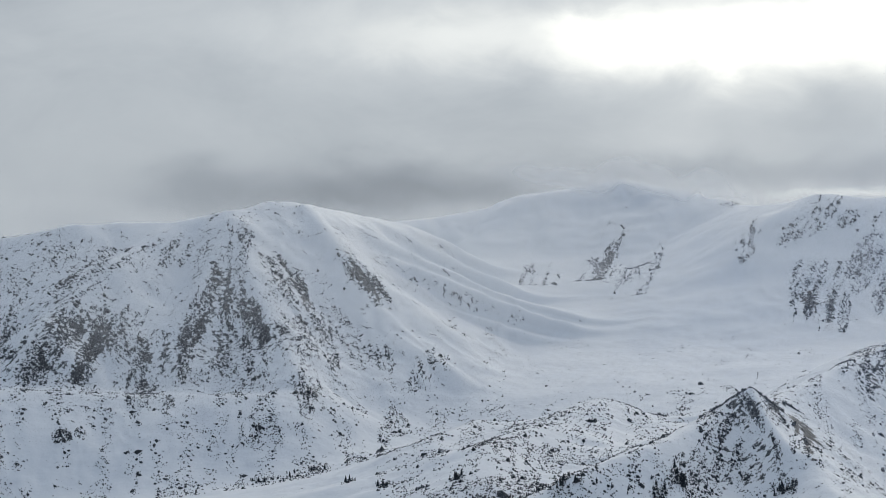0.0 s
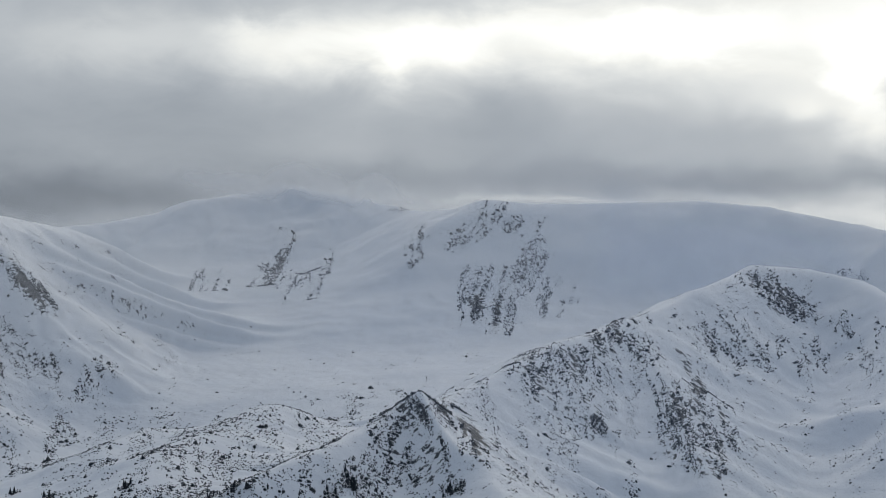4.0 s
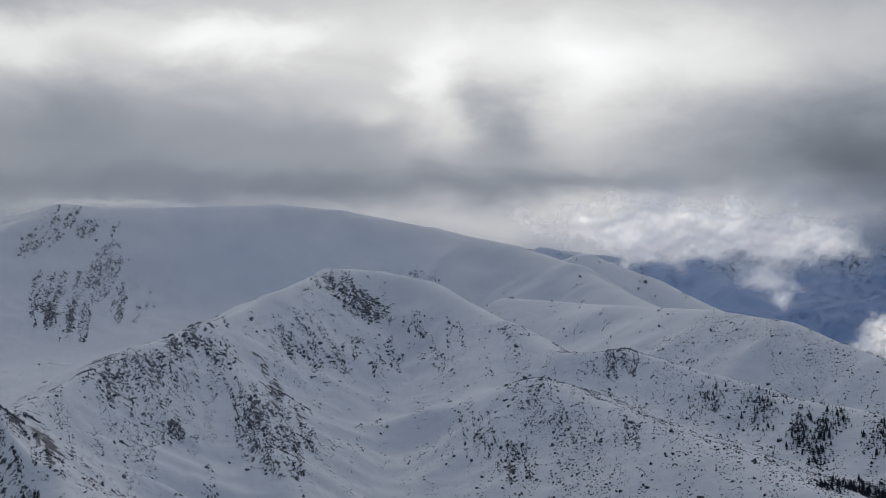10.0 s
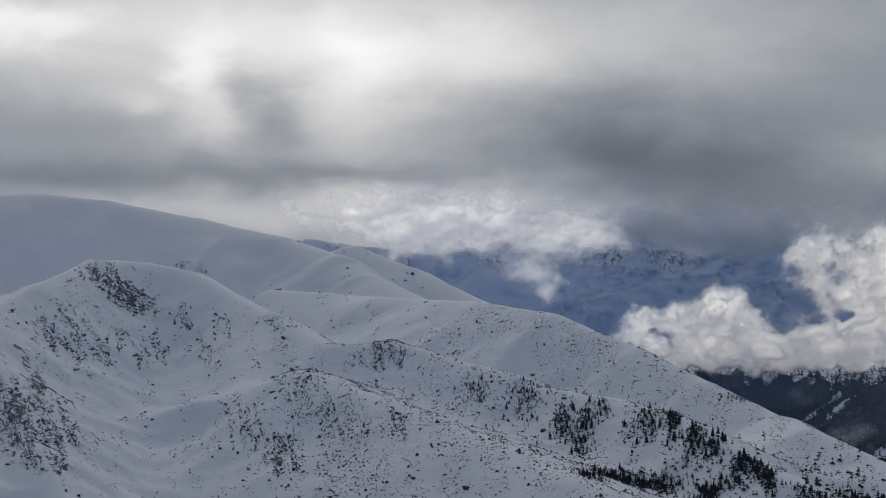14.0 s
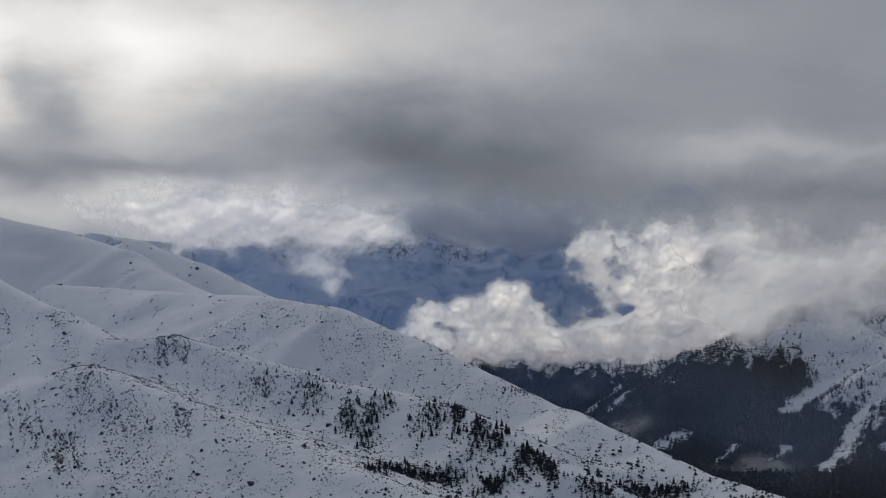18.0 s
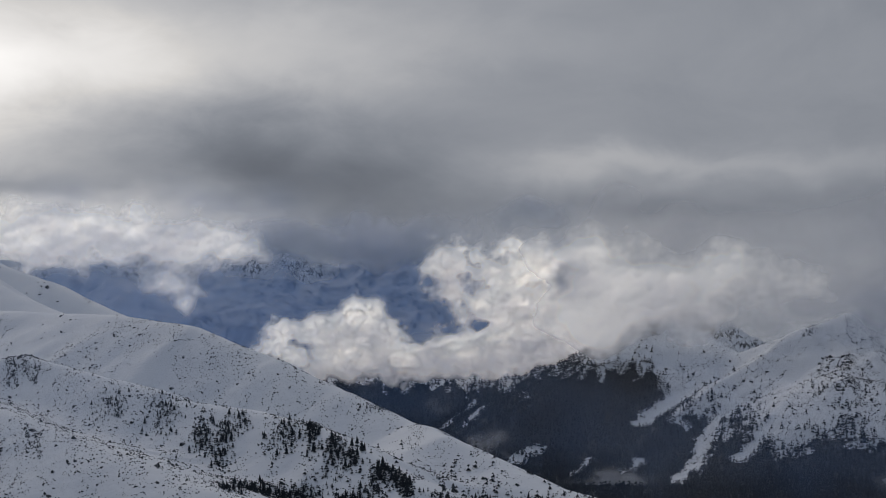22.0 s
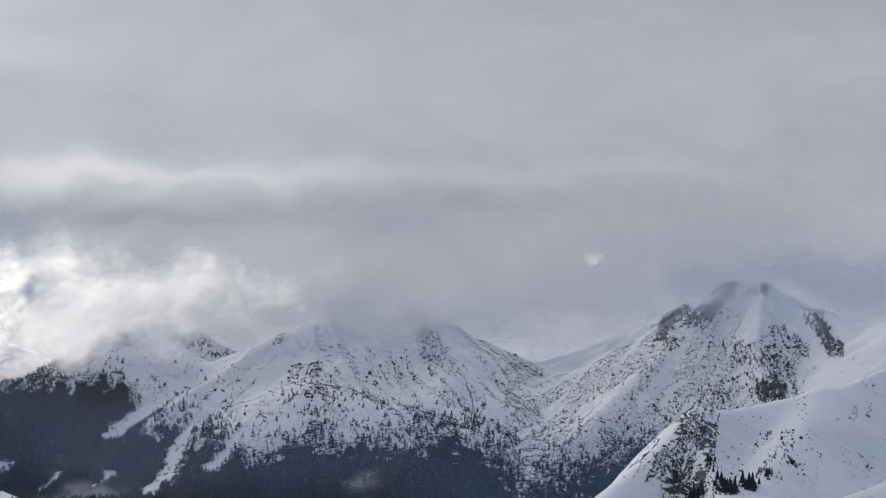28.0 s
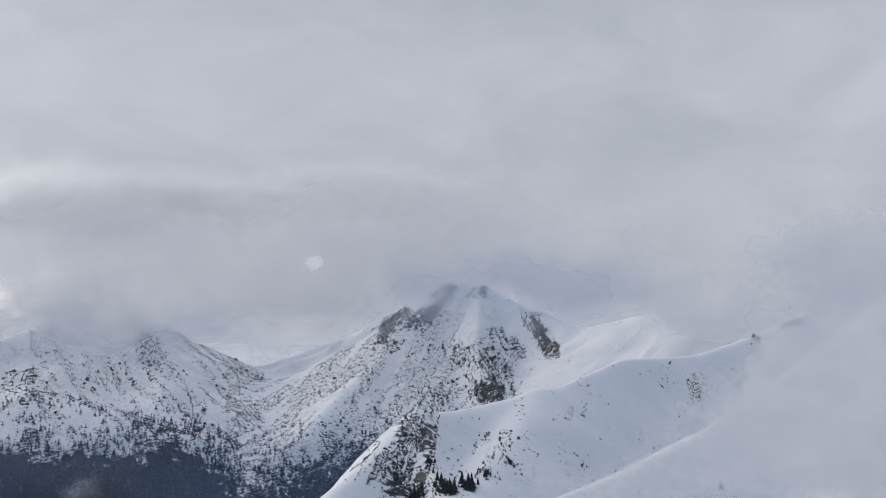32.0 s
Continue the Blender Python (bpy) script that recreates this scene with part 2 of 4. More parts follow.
RIDGES["far_spur_four"] = (0.6, 0.6, 10, 1.45, 0.1, 18, ((32.00, 4690, -57), (32.17, 4540, -157), (31.48, 4430, -232)))
RIDGES["bright_spur"] = (0.7, 0.6, 10, 0.4, 0.1, 14, ((43.50, 4330, -176), (44.52, 4330, -150), (45.63, 4350, -106), (46.73, 4400, -152), (48.57, 4450, -232)))
RIDGES["valley_mountain"] = (0.55, 0.5, 20, 0.15, 0.5, 6, ((32.74, 3820, -298), (35.21, 3800, -286), (37.72, 3780, -285), (40.27, 3760, -283), (42.84, 3720, -277), (44.96, 3680, -241), (47.11, 3650, -171), (48.58, 3600, -203), (49.78, 3550, -229), (51.83, 3550, -183), (53.52, 3600, -145), (56.04, 3650, -130)))
RIDGES["valley_spur_one"] = (0.6, 0.6, 10, 0.12, 0.6, 5, ((47.11, 3640, -174), (45.13, 3500, -269), (42.72, 3350, -338)))
RIDGES["valley_spur_two"] = (0.6, 0.6, 10, 0.15, 0.6, 5, ((51.83, 3540, -185), (49.26, 3400, -271), (47.03, 3220, -354), (45.83, 3080, -422)))
RIDGES["valley_spur_three"] = (0.6, 0.6, 10, 0.15, 0.6, 5, ((56.04, 3640, -133), (54.20, 3480, -223), (52.34, 3350, -265), (50.12, 3180, -348), (48.58, 3020, -413)))
RIDGES["valley_spur_four"] = (0.55, 0.55, 12, 0.15, 0.6, 5, ((56.17, 3640, -142), (57.03, 3480, -223), (56.85, 3350, -275), (58.58, 3150, -344)))
RIDGES["valley_apron"] = (0.6, 0.6, 60, 0.05, 0.6, 2, ((53.07, 3300, -261), (55.13, 3220, -294), (56.85, 3150, -316)))
RIDGES["v_wall"] = (0.55, 0.55, 12, 0.15, 0.8, 5, ((59.95, 3000, -377), (61.32, 3180, -309), (62.52, 3330, -253), (63.88, 3500, -192), (64.56, 3600, -127), (65.58, 3680, -81)))
RIDGES["rock_summit"] = (0.8, 0.5, 10, 0.35, 0.1, 16, ((63.71, 3650, -157), (64.56, 3650, -113), (65.58, 3680, -79), (66.58, 3680, -81), (67.75, 3650, -134), (68.27, 3620, -134)))
RIDGES["misty_ridge"] = (0.55, 0.5, 25, 0.25, 0.1, 4, ((68.27, 3620, -141), (69.81, 3540, -157), (71.69, 3450, -127), (73.39, 3400, -122), (75.90, 3350, -127)))
RIDGES["rock_spur_face"] = (0.75, 0.75, 10, 0.35, 0.3, 12, ((66.58, 3660, -91), (66.41, 3480, -179), (66.92, 3320, -260), (67.42, 3200, -316)))
RIDGES["rock_spur_east"] = (0.75, 0.75, 10, 0.35, 0.2, 12, ((68.27, 3620, -134), (68.78, 3460, -215)))
RIDGES["snow_ridge"] = (0.85, 0.9, 10, 0.12, 0.25, 3, ((61.55, 1180, -165), (62.93, 1250, -149), (64.65, 1360, -124), (66.54, 1430, -124), (68.44, 1500, -120), (70.84, 1600, -98), (73.05, 1710, -101), (75.07, 1820, -85), (76.40, 1900, -66), (79.20, 2050, -23)))
RIDGES["snow_ridge_crag"] = (1, 1, 8, 0.9, 0.5, 10, ((64.68, 1355, -124), (65.08, 1270, -148), (65.51, 1180, -173)))
RIDGES["snow_ridge_spur"] = (0.8, 0.8, 20, 0.1, 0.3, 4, ((68.44, 1490, -120), (67.40, 1340, -140), (66.37, 1230, -158), (65.68, 1160, -170)))
RIDGES["near_slope"] = (0.95, 0.9, 10, 0.01, 0.003, 2, ((57.11, 640, -156), (63.09, 680, -128), (67.92, 720, -102), (70.83, 790, -95), (73.38, 840, -83), (75.90, 880, -59), (77.06, 890, -44), (79.20, 880, -18), (83.96, 850, 12)))
# valley and cirque floors: azimuth, distance, height over the eye
CIRQUE_FLOOR = ((1.1, 3050, -158), (0.3, 2800, -196), (-1.4, 2480, -278), (-2.5, 2250, -334), (5.4, 3100, -169), (6.3, 2780, -210), (4.6, 2600, -236), (8.8, 2850, -188), (3.7, 2250, -265), (1.7, 1950, -283), (10.5, 2650, -198), (9.4, 2700, -202), (12.0, 2800, -196), (3.4, 3450, -85), (8.0, 3450, -95), (-0.4, 3350, -93))
VALLEY_FLOOR = ((15.8, 2800, -131), (40.7, 3000, -383), (43.2, 2850, -390), (47.0, 2800, -384), (53.8, 2850, -397), (59.5, 2990, -382), (59.4, 3250, -326), (59.4, 3500, -277), (60.6, 3700, -254), (58.2, 3750, -252), (59.8, 4000, -233), (36.6, 3900, -406), (40.1, 3800, -395), (39.2, 3300, -443), (62.2, 2300, -392), (67.4, 2600, -303), (33.6, 2700, -167))
# ---- the lie of the land: ridges with sloping flanks, joined softly, roughened by noise ----
rng = np.random.default_rng(7)
PERM = np.tile(rng.permutation(512), 3)
GRAD = rng.uniform(0, 2 * np.pi, 512)


def grain(x, y, seed=0):
    """Gradient noise over arrays, about -0.7 to 0.7."""
    xi, yi = np.floor(x).astype(np.int64), np.floor(y).astype(np.int64)
    fx, fy = (x - xi), (y - yi)
    u, v = fx * fx * fx * (fx * (fx * 6 - 15) + 10), fy * fy * fy * (fy * (fy * 6 - 15) + 10)
    def corner(a, b):
        g = GRAD[PERM[PERM[(xi + a + seed * 37) % 512] + (yi + b) % 512] % 512]
        return np.cos(g) * (fx - a) + np.sin(g) * (fy - b)
    lo = corner(0, 0) * (1 - u) + corner(1, 0) * u
    hi = corner(0, 1) * (1 - u) + corner(1, 1) * u
    return lo * (1 - v) + hi * v


def fbm(x, y, octaves=4, seed=0, gain=0.5):
    total, amp = 0, 1.0
    for i in range(octaves):
        total = total + amp * grain(x * 2 ** i + 17.3 * i, y * 2 ** i - 9.1 * i, seed + i)
        amp *= gain
    return total


def smooth(a, b, x):
    t = np.clip((x - a) / (b - a), 0, 1)
    return t * t * (3 - 2 * t)


FLOOR = -480.0


def spot(azimuth, distance):
    return distance * math.sin(radians(azimuth)), distance * math.cos(radians(azimuth))


def land(x, y):
    """Height over the eye, rockiness and scrub at plan points (arrays)."""
    x, y = np.asarray(x, float).ravel(), np.asarray(y, float).ravel()
    reach = np.hypot(x, y)
    warp_x, warp_y = 22 * fbm(x / 150, y / 150, 3, 3), 22 * fbm(x / 150, y / 150, 3, 5)
    wander = fbm((x + warp_x) / 90, (y + warp_y) / 90, 2, 9)
    # floors: a soft blend of the known bottoms
    weight, sum_up = np.full_like(x, 0.03), np.full_like(x, 0.03 * FLOOR)
    for a, d, h in (*CIRQUE_FLOOR, *VALLEY_FLOOR):
        fx, fy = spot(a, d)
        w = np.exp(-((x - fx) ** 2 + (y - fy) ** 2) / (2 * 190.0 ** 2))
        weight, sum_up = weight + w, sum_up + w * h
    floor = sum_up / weight + 5 * fbm(x / 300, y / 300, 3, 1) + 60 * smooth(900, 300, reach)
    top = floor.copy()
    rock, scrub = np.zeros_like(x), np.full_like(x, 0.5)
    for number, (near, far, rounding, rocky, bushy, rib, crest) in enumerate(RIDGES.values()):
        pts = [(*spot(a, d), h, d) for a, d, h in crest]
        highest = max(p[2] for p in pts)
        wide = (highest - FLOOR + 40) / min(near, far)
        xs, ys = [p[0] for p in pts], [p[1] for p in pts]
        pick = np.where((x > min(xs) - wide) & (x < max(xs) + wide) & (y > min(ys) - wide) & (y < max(ys) + wide))[0]
        if not len(pick):
            continue
        # rough first look at how high the ridge could stand, to drop what it cannot reach
        gap = np.full(len(pick), 1e9)
        for (ax, ay, _, _), (bx, by, _, _) in zip(pts, pts[1:]):
            t = np.clip(((x[pick] - ax) * (bx - ax) + (y[pick] - ay) * (by - ay)) / ((bx - ax) ** 2 + (by - ay) ** 2), 0, 1)
            gap = np.minimum(gap, (x[pick] - ax - t * (bx - ax)) ** 2 + (y[pick] - ay - t * (by - ay)) ** 2)
        k = 26.0 if rounding >= 60 else 9.0
        pick = pick[highest - min(near, far) * 0.85 * (np.sqrt(gap) - rounding - 25) + rib > top[pick] - 5 * k]
        if not len(pick):
            continue
        qx, qy, pr = x[pick], y[pick], reach[pick]
        # far from the crest the flank wanders a little
        px, py = qx + warp_x[pick], qy + warp_y[pick]
        best, along, away = np.full(len(pick), -1e9), np.zeros(len(pick)), np.zeros(len(pick))
        run = 0.0
        for (ax, ay, ah, ad), (bx, by, bh, bd) in zip(pts, pts[1:]):
            dx, dy = bx - ax, by - ay
            size = math.hypot(dx, dy)
            t = np.clip(((qx - ax) * dx + (qy - ay) * dy) / size ** 2, 0, 1)
            cx, cy = ax + t * dx, ay + t * dy
            gap = np.hypot(qx - cx, qy - cy)
            warped = np.hypot(px - cx, py - cy)
            gap = gap + (warped - gap) * np.clip(gap / 60, 0, 1)
            tilt = near + (far - near) * smooth(-30, 30, pr - (ad + t * (bd - ad)))
            # concave flanks: steep under the crest, easing off below
            drop = tilt * (np.sqrt(gap ** 2 + rounding ** 2) - rounding) * (1.12 - 0.25 * smooth(60, 500, gap))
            h = ah + t * (bh - ah) - drop
            better = h > best
            best, along, away = np.where(better, h, best), np.where(better, run + t * size, along), np.where(better, gap, away)
            run += size
        live = best > top[pick] - 4.8 * k
        pick, best, along, away = pick[live], best[live], along[live], away[live]
        if not len(pick):
            continue
        ribs = fbm(along / (55 if rib < 30 else 170) + 3.1 * number, away / 190 + wander[pick], 3, 20 + number)
        sharp = 1 - 2.2 * np.abs(ribs)
        body = smooth(4, 70, away) * (1 - smooth(350, 700, away))
        best = best + (0.5 if rib < 30 else 1.0) * rib * body * (sharp - 0.5)
        rocks = rocky * np.clip(0.45 + 0.75 * (sharp - 0.4) * smooth(0, 40, away), 0, 1.2)
        weight = np.exp(np.clip((best - top[pick]) / k, -60, 60))
        share = weight / (1 + weight)
        rock[pick] = rock[pick] * (1 - share) + rocks * share
        scrub[pick] = scrub[pick] * (1 - share) + bushy * share
        top[pick] = np.maximum(best, top[pick]) + k * np.log1p(np.exp(-np.abs(best - top[pick]) / k))
    rough = 0.2 + 1.3 * np.clip(rock, 0, 1)
    top = top + rough * (5.0 * fbm(x / 75, y / 75, 3, 40) + 1.6 * fbm(x / 17, y / 17, 2, 44))
    return top, rock, scrub

# rock outcrops: azimuth, distance, width, height (m), cover, lean of their bands
OUTCROPS = {}
OUTCROPS["left_peak"] = ((-10.54, 2700, 57, 65, 0.6, -1.5), (-11.87, 2544, 43, 99, 0.9, -0.7), (-12.29, 2508, 35, 27, 1, -0.3), (-12.94, 2646, 40, 48, 0.7, -0.5), (-10.55, 2556, 35, 92, 0.8, -0.7), (-10.96, 2586, 44, 36, 0.6, -0.5), (-8.87, 2526, 43, 68, 0.7, -0.3), (-8.99, 2472, 27, 16, 1, 0), (-7.52, 2574, 31, 116, 0.9, -0.4), (-7.86, 2484, 19, 27, 1, -0.2), (-6.07, 2544, 54, 107, 0.6, 0.2), (-5.73, 2580, 28, 62, 0.7, 0.3), (-4.62, 2712, 46, 65, 0.8, 0.5), (-4.37, 2694, 23, 23, 1, 0.4), (-2.48, 2748, 38, 74, 0.6, 0.7), (-2.13, 2742, 30, 33, 0.8, 0.6), (-3.51, 2598, 23, 78, 0.6, 0.4), (-4.11, 2388, 29, 43, 0.9, 0.3), (-2.13, 2586, 62, 28, 0.5, 0.6), (-2.99, 2646, 29, 48, 0.4, 0.6), (-8.11, 2772, 75, 38, 0.35, -0.6), (-6.24, 2766, 33, 42, 0.3, 0), (-11.62, 2784, 84, 42, 0.25, -0.5))
OUTCROPS["left_peak_foot"] = ((-4.45, 2526, 46, 46, 0.5, 0.3), (-6.93, 2514, 45, 45, 0.6, -0.3), (-11.38, 2328, 39, 14, 1, 0), (-9.29, 2412, 36, 19, 0.6, 0), (-8.20, 2388, 20, 10, 0.9, 0), (-0.24, 2598, 47, 22, 0.5, 0.3), (-0.75, 2550, 31, 31, 0.5, -0.4), (-6.41, 2694, 49, 97, 0.4, -0.2), (-9.88, 2586, 62, 62, 0.6, -0.4), (-13.02, 2748, 50, 66, 0.5, -0.3), (-5.39, 2292, 90, 34, 0.35, 0))
OUTCROPS["cirque"] = ((4.97, 3462, 48, 109, 0.8, -0.6), (5.82, 3252, 55, 78, 0.6, -0.5), (2.92, 3366, 71, 40, 0.5, -0.4), (9.17, 3222, 39, 77, 0.5, -0.2), (10.81, 3198, 58, 42, 0.6, -0.5), (11.41, 3252, 49, 39, 0.55, -0.4), (12.10, 3210, 48, 29, 0.55, -0.4), (11.16, 3054, 64, 55, 0.8, -0.4), (10.90, 2946, 44, 35, 1, -0.2), (11.76, 2934, 44, 49, 0.9, -0.2), (12.45, 3078, 56, 65, 0.8, -0.6), (13.57, 3018, 64, 54, 0.5, -0.4), (12.87, 3168, 38, 57, 0.35, -0.4), (8.57, 3606, 54, 15, 0.4, 0.3), (4.65, 3400, 24, 30, 0.9, -0.5), (6.45, 3380, 24, 60, 0.4, -0.4), (5.3, 3330, 40, 30, 0.35, -0.6))
OUTCROPS["pyramid"] = ((9.61, 1470, 53, 35, 1, 0.6), (10.65, 1422, 30, 17, 1, 0.3), (8.58, 1440, 26, 17, 0.7, -0.6), (7.55, 1374, 29, 25, 0.6, -0.3), (10.30, 1362, 18, 8, 0.9, 0), (8.92, 1410, 34, 25, 0.5, -0.3), (15.20, 1890, 45, 28, 1, 0.2), (13.74, 1740, 58, 42, 0.6, 0.1), (12.71, 1716, 41, 21, 0.6, -0.5), (14.60, 1680, 15, 15, 0.8, 0))
OUTCROPS["middle"] = ((19.55, 2226, 47, 37, 0.7, 0.4), (20.67, 2226, 40, 24, 1, 0.4), (20.24, 2226, 33, 27, 0.8, 0.4), (18.85, 2058, 56, 56, 0.6, 0.6), (17.64, 1770, 59, 59, 0.8, 0.5), (17.04, 1710, 31, 31, 1, 0.2), (18.06, 1674, 45, 30, 0.7, 0.5), (21.26, 2136, 26, 32, 0.5, 0.2), (20.83, 2076, 16, 15, 0.8, 0), (20.14, 2094, 25, 25, 0.5, 0), (22.04, 2190, 26, 33, 0.35, 0.2), (22.73, 2088, 19, 38, 0.35, 0.1), (23.25, 2136, 19, 32, 0.35, 0.1))
OUTCROPS["middle_east"] = ((24.95, 1710, 29, 26, 0.9, 0.3), (24.01, 1776, 32, 32, 0.5, 0.3), (25.73, 1800, 43, 43, 0.35, 0.6), (14.81, 1686, 15, 14, 0.9, 0), (16.19, 1878, 34, 23, 0.5, 0.3), (22.13, 3030, 58, 15, 0.5, 0.5), (24.88, 2082, 38, 13, 0.3, 0.4), (28.38, 1986, 38, 36, 0.9, 0.2), (26.92, 1734, 47, 31, 0.4, 0.4), (28.79, 1680, 30, 20, 0.5, 0.3))
OUTCROPS["snow_ridge"] = ((64.56, 1302, 26, 43, 1, -0.2), (63.61, 1266, 30, 19, 0.7, -0.8), (64.22, 1254, 26, 19, 0.8, -0.3), (73.13, 1638, 20, 20, 0.45, 0.2), (74.40, 1698, 14, 13, 0.8, -0.3), (75.65, 1788, 48, 16, 0.7, -0.6), (74.82, 1794, 8, 11, 0.9, 0), (75.90, 1854, 22, 9, 0.5, -0.3), (67.06, 1326, 32, 14, 0.45, -0.5), (69.47, 1470, 18, 7, 0.3, 0))
OUTCROPS["rock_summit"] = ((63.63, 3564, 21, 54, 0.9, -0.3), (64.31, 3570, 64, 39, 1, -0.9), (64.73, 3558, 43, 28, 1, -0.6), (65.24, 3612, 43, 54, 0.9, -0.9), (65.49, 3648, 44, 22, 0.8, -1.2), (66.55, 3648, 29, 22, 1, -0.3), (68.41, 3534, 38, 64, 1, 0.5), (68.74, 3468, 35, 23, 1, 0.2), (68.08, 3588, 32, 32, 0.6, 0.4), (67.58, 3516, 42, 42, 0.5, 0.6), (65.91, 3462, 52, 37, 0.4, 0.2), (67.00, 3414, 57, 62, 0.8, 0.6), (67.12, 3318, 80, 30, 1, 0.2), (66.50, 3336, 40, 50, 0.35, 0.5), (66.92, 3528, 42, 25, 0.4, 0.5), (65.15, 3342, 60, 40, 0.5, -0.5), (63.88, 3492, 31, 21, 0.7, -0.9))
OUTCROPS["valley_mountain"] = ((56.51, 3522, 53, 64, 0.6, 0.5), (56.08, 3594, 32, 32, 0.5, 0.3), (52.73, 3354, 61, 61, 0.7, -0.4), (53.58, 3282, 59, 30, 0.45, 0.4), (52.04, 3534, 32, 21, 0.6, -0.5), (47.21, 3612, 65, 54, 0.5, -0.4), (55.48, 3462, 125, 52, 0.2, 0.4))
# the tree line: azimuths and heights over the eye; snow tracks: azimuth and distance of both ends, half width
VALLEY_TREE_LINE = ((37.7, 41.1, 42.8, 43.7, 44.9, 45.8, 47.1, 48.0, 48.8, 49.5, 50.2, 51.0, 51.4, 52.3, 53.1, 54.1, 55.5, 56.5, 57.7, 58.6, 59.4, 60.1, 61.5, 62.9, 63.4), (-280, -285, -286, -268, -246, -246, -240, -312, -304, -318, -318, -341, -347, -324, -315, -324, -323, -314, -317, -339, -369, -365, -350, -336, -328))
SNOW_TRACKS = ((51.9, 3240, 51.3, 3120, 6), (42.3, 3560, 41.6, 3450, 5), (46.9, 3150, 46.3, 3010, 6), (48.66, 3480, 47.14, 3312, 17), (49.86, 3348, 49.03, 3240, 10), (49.03, 3240, 47.91, 2922, 12), (41.89, 3624, 40.95, 3504, 4), (43.78, 3270, 43.00, 3216, 8), (43.04, 3666, 42.70, 3606, 4), (45.33, 3192, 44.81, 2994, 5), (59.44, 3252, 59.57, 2928, 7), (51.26, 3246, 49.89, 3084, 9))
# ---- materials ----
def material(name, rough=0.8):
    m = bpy.data.materials.new(name)
    m.use_nodes = True
    bsdf = m.node_tree.nodes["Principled BSDF"]
    bsdf.inputs["Roughness"].default_value = rough
    return m, m.node_tree, bsdf


def node(tree, kind, **values):
    made = tree.nodes.new(kind)
    for key, value in values.items():
        made.inputs[key.replace("_", " ")].default_value = value
    return made


def noise_at(tree, scale, detail=4, rough=0.6, stretch=(1, 1, 1)):
    """Noise over world metres; scale is cycles a metre."""
    place = tree.nodes.new("ShaderNodeNewGeometry")
    mapping = node(tree, "ShaderNodeMapping", Scale=stretch)
    tree.links.new(place.outputs["Position"], mapping.inputs[0])
    tex = node(tree, "ShaderNodeTexNoise", Scale=scale, Detail=detail, Roughness=rough)
    tree.links.new(mapping.outputs[0], tex.inputs["Vector"])
    return tex.outputs[0]


def ramp(tree, fac, stops):
    made = tree.nodes.new("ShaderNodeValToRGB")
    e = made.color_ramp.elements
    while len(e) < len(stops):
        e.new(0.5)
    for item, (place, colour) in zip(e, stops):
        item.position, item.color = place, (*colour, 1) if len(colour) == 3 else colour
    tree.links.new(fac, made.inputs[0])
    return made.outputs[0]


def calc(tree, op, a, b=0.0, c=None):
    made = tree.nodes.new("ShaderNodeMath")
    made.operation = op
    for i, value in enumerate((a, b) if c is None else (a, b, c)):
        if isinstance(value, (int, float)):
            made.inputs[i].default_value = value
        else:
            tree.links.new(value, made.inputs[i])
    return made.outputs[0]


def blend(tree, fac, a, b):
    made = tree.nodes.new("ShaderNodeMixRGB")
    tree.links.new(fac, made.inputs[0])
    for i, value in ((1, a), (2, b)):
        if isinstance(value, tuple):
            made.inputs[i].default_value = (*value, 1)
        else:
            tree.links.new(value, made.inputs[i])
    return made.outputs[0]


def steepness(tree):
    """How far a face turns upwards: the z of its normal."""
    g, s = tree.nodes.new("ShaderNodeNewGeometry"), tree.nodes.new("ShaderNodeSeparateXYZ")
    tree.links.new(g.outputs["Normal"], s.inputs[0])
    return s.outputs[2]


def bump(tree, bsdf, height, strength, distance):
    made = node(tree, "ShaderNodeBump", Strength=strength, Distance=distance)
    tree.links.new(height, made.inputs["Height"])
    tree.links.new(made.outputs[0], bsdf.inputs["Normal"])


def stone_colour(tree):
    coarse, fine = noise_at(tree, 0.05, 5), noise_at(tree, 0.6, 5, 0.7)
    return blend(tree, fine, ramp(tree, coarse, ((0.3, (0.034, 0.041, 0.055)), (0.55, (0.052, 0.06, 0.074)), (0.75, (0.06, 0.065, 0.075)))), (0.035, 0.037, 0.042))


def snow_colour(tree):
    wide, fine = noise_at(tree, 0.012, 4, 0.55), noise_at(tree, 0.25, 5, 0.65, (1, 1, 0.4))
    base = ramp(tree, wide, ((0.3, (0.71, 0.735, 0.775)), (0.7, (0.83, 0.84, 0.855))))
    return blend(tree, calc(tree, "MULTIPLY", fine, 0.35), base, (0.76, 0.78, 0.82))


snow_ground, t_, b_ = material("snow_over_rock", 0.7)
attr = t_.nodes.new("ShaderNodeAttribute")
attr.attribute_name = "rock"
fine = noise_at(t_, 0.15, 6, 0.72, (1, 1, 0.33))
broken = noise_at(t_, 0.028, 4, 0.6)
steep = calc(t_, "SUBTRACT", 1.0, steepness(t_))
bare = calc(t_, "ADD", calc(t_, "MULTIPLY", calc(t_, "MINIMUM", attr.outputs["Fac"], 1.7), 0.24), calc(t_, "ADD", calc(t_, "MULTIPLY", fine, 1.5), calc(t_, "ADD", calc(t_, "MULTIPLY", broken, 0.4), calc(t_, "MULTIPLY", steep, 0.3))))
bare = ramp(t_, calc(t_, "SUBTRACT", bare, 0.5), ((0.765, (0, 0, 0)), (0.795, (1, 1, 1))))
# nearly black ground where the wood value is high, broken up by noise
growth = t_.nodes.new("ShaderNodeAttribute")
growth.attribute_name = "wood"
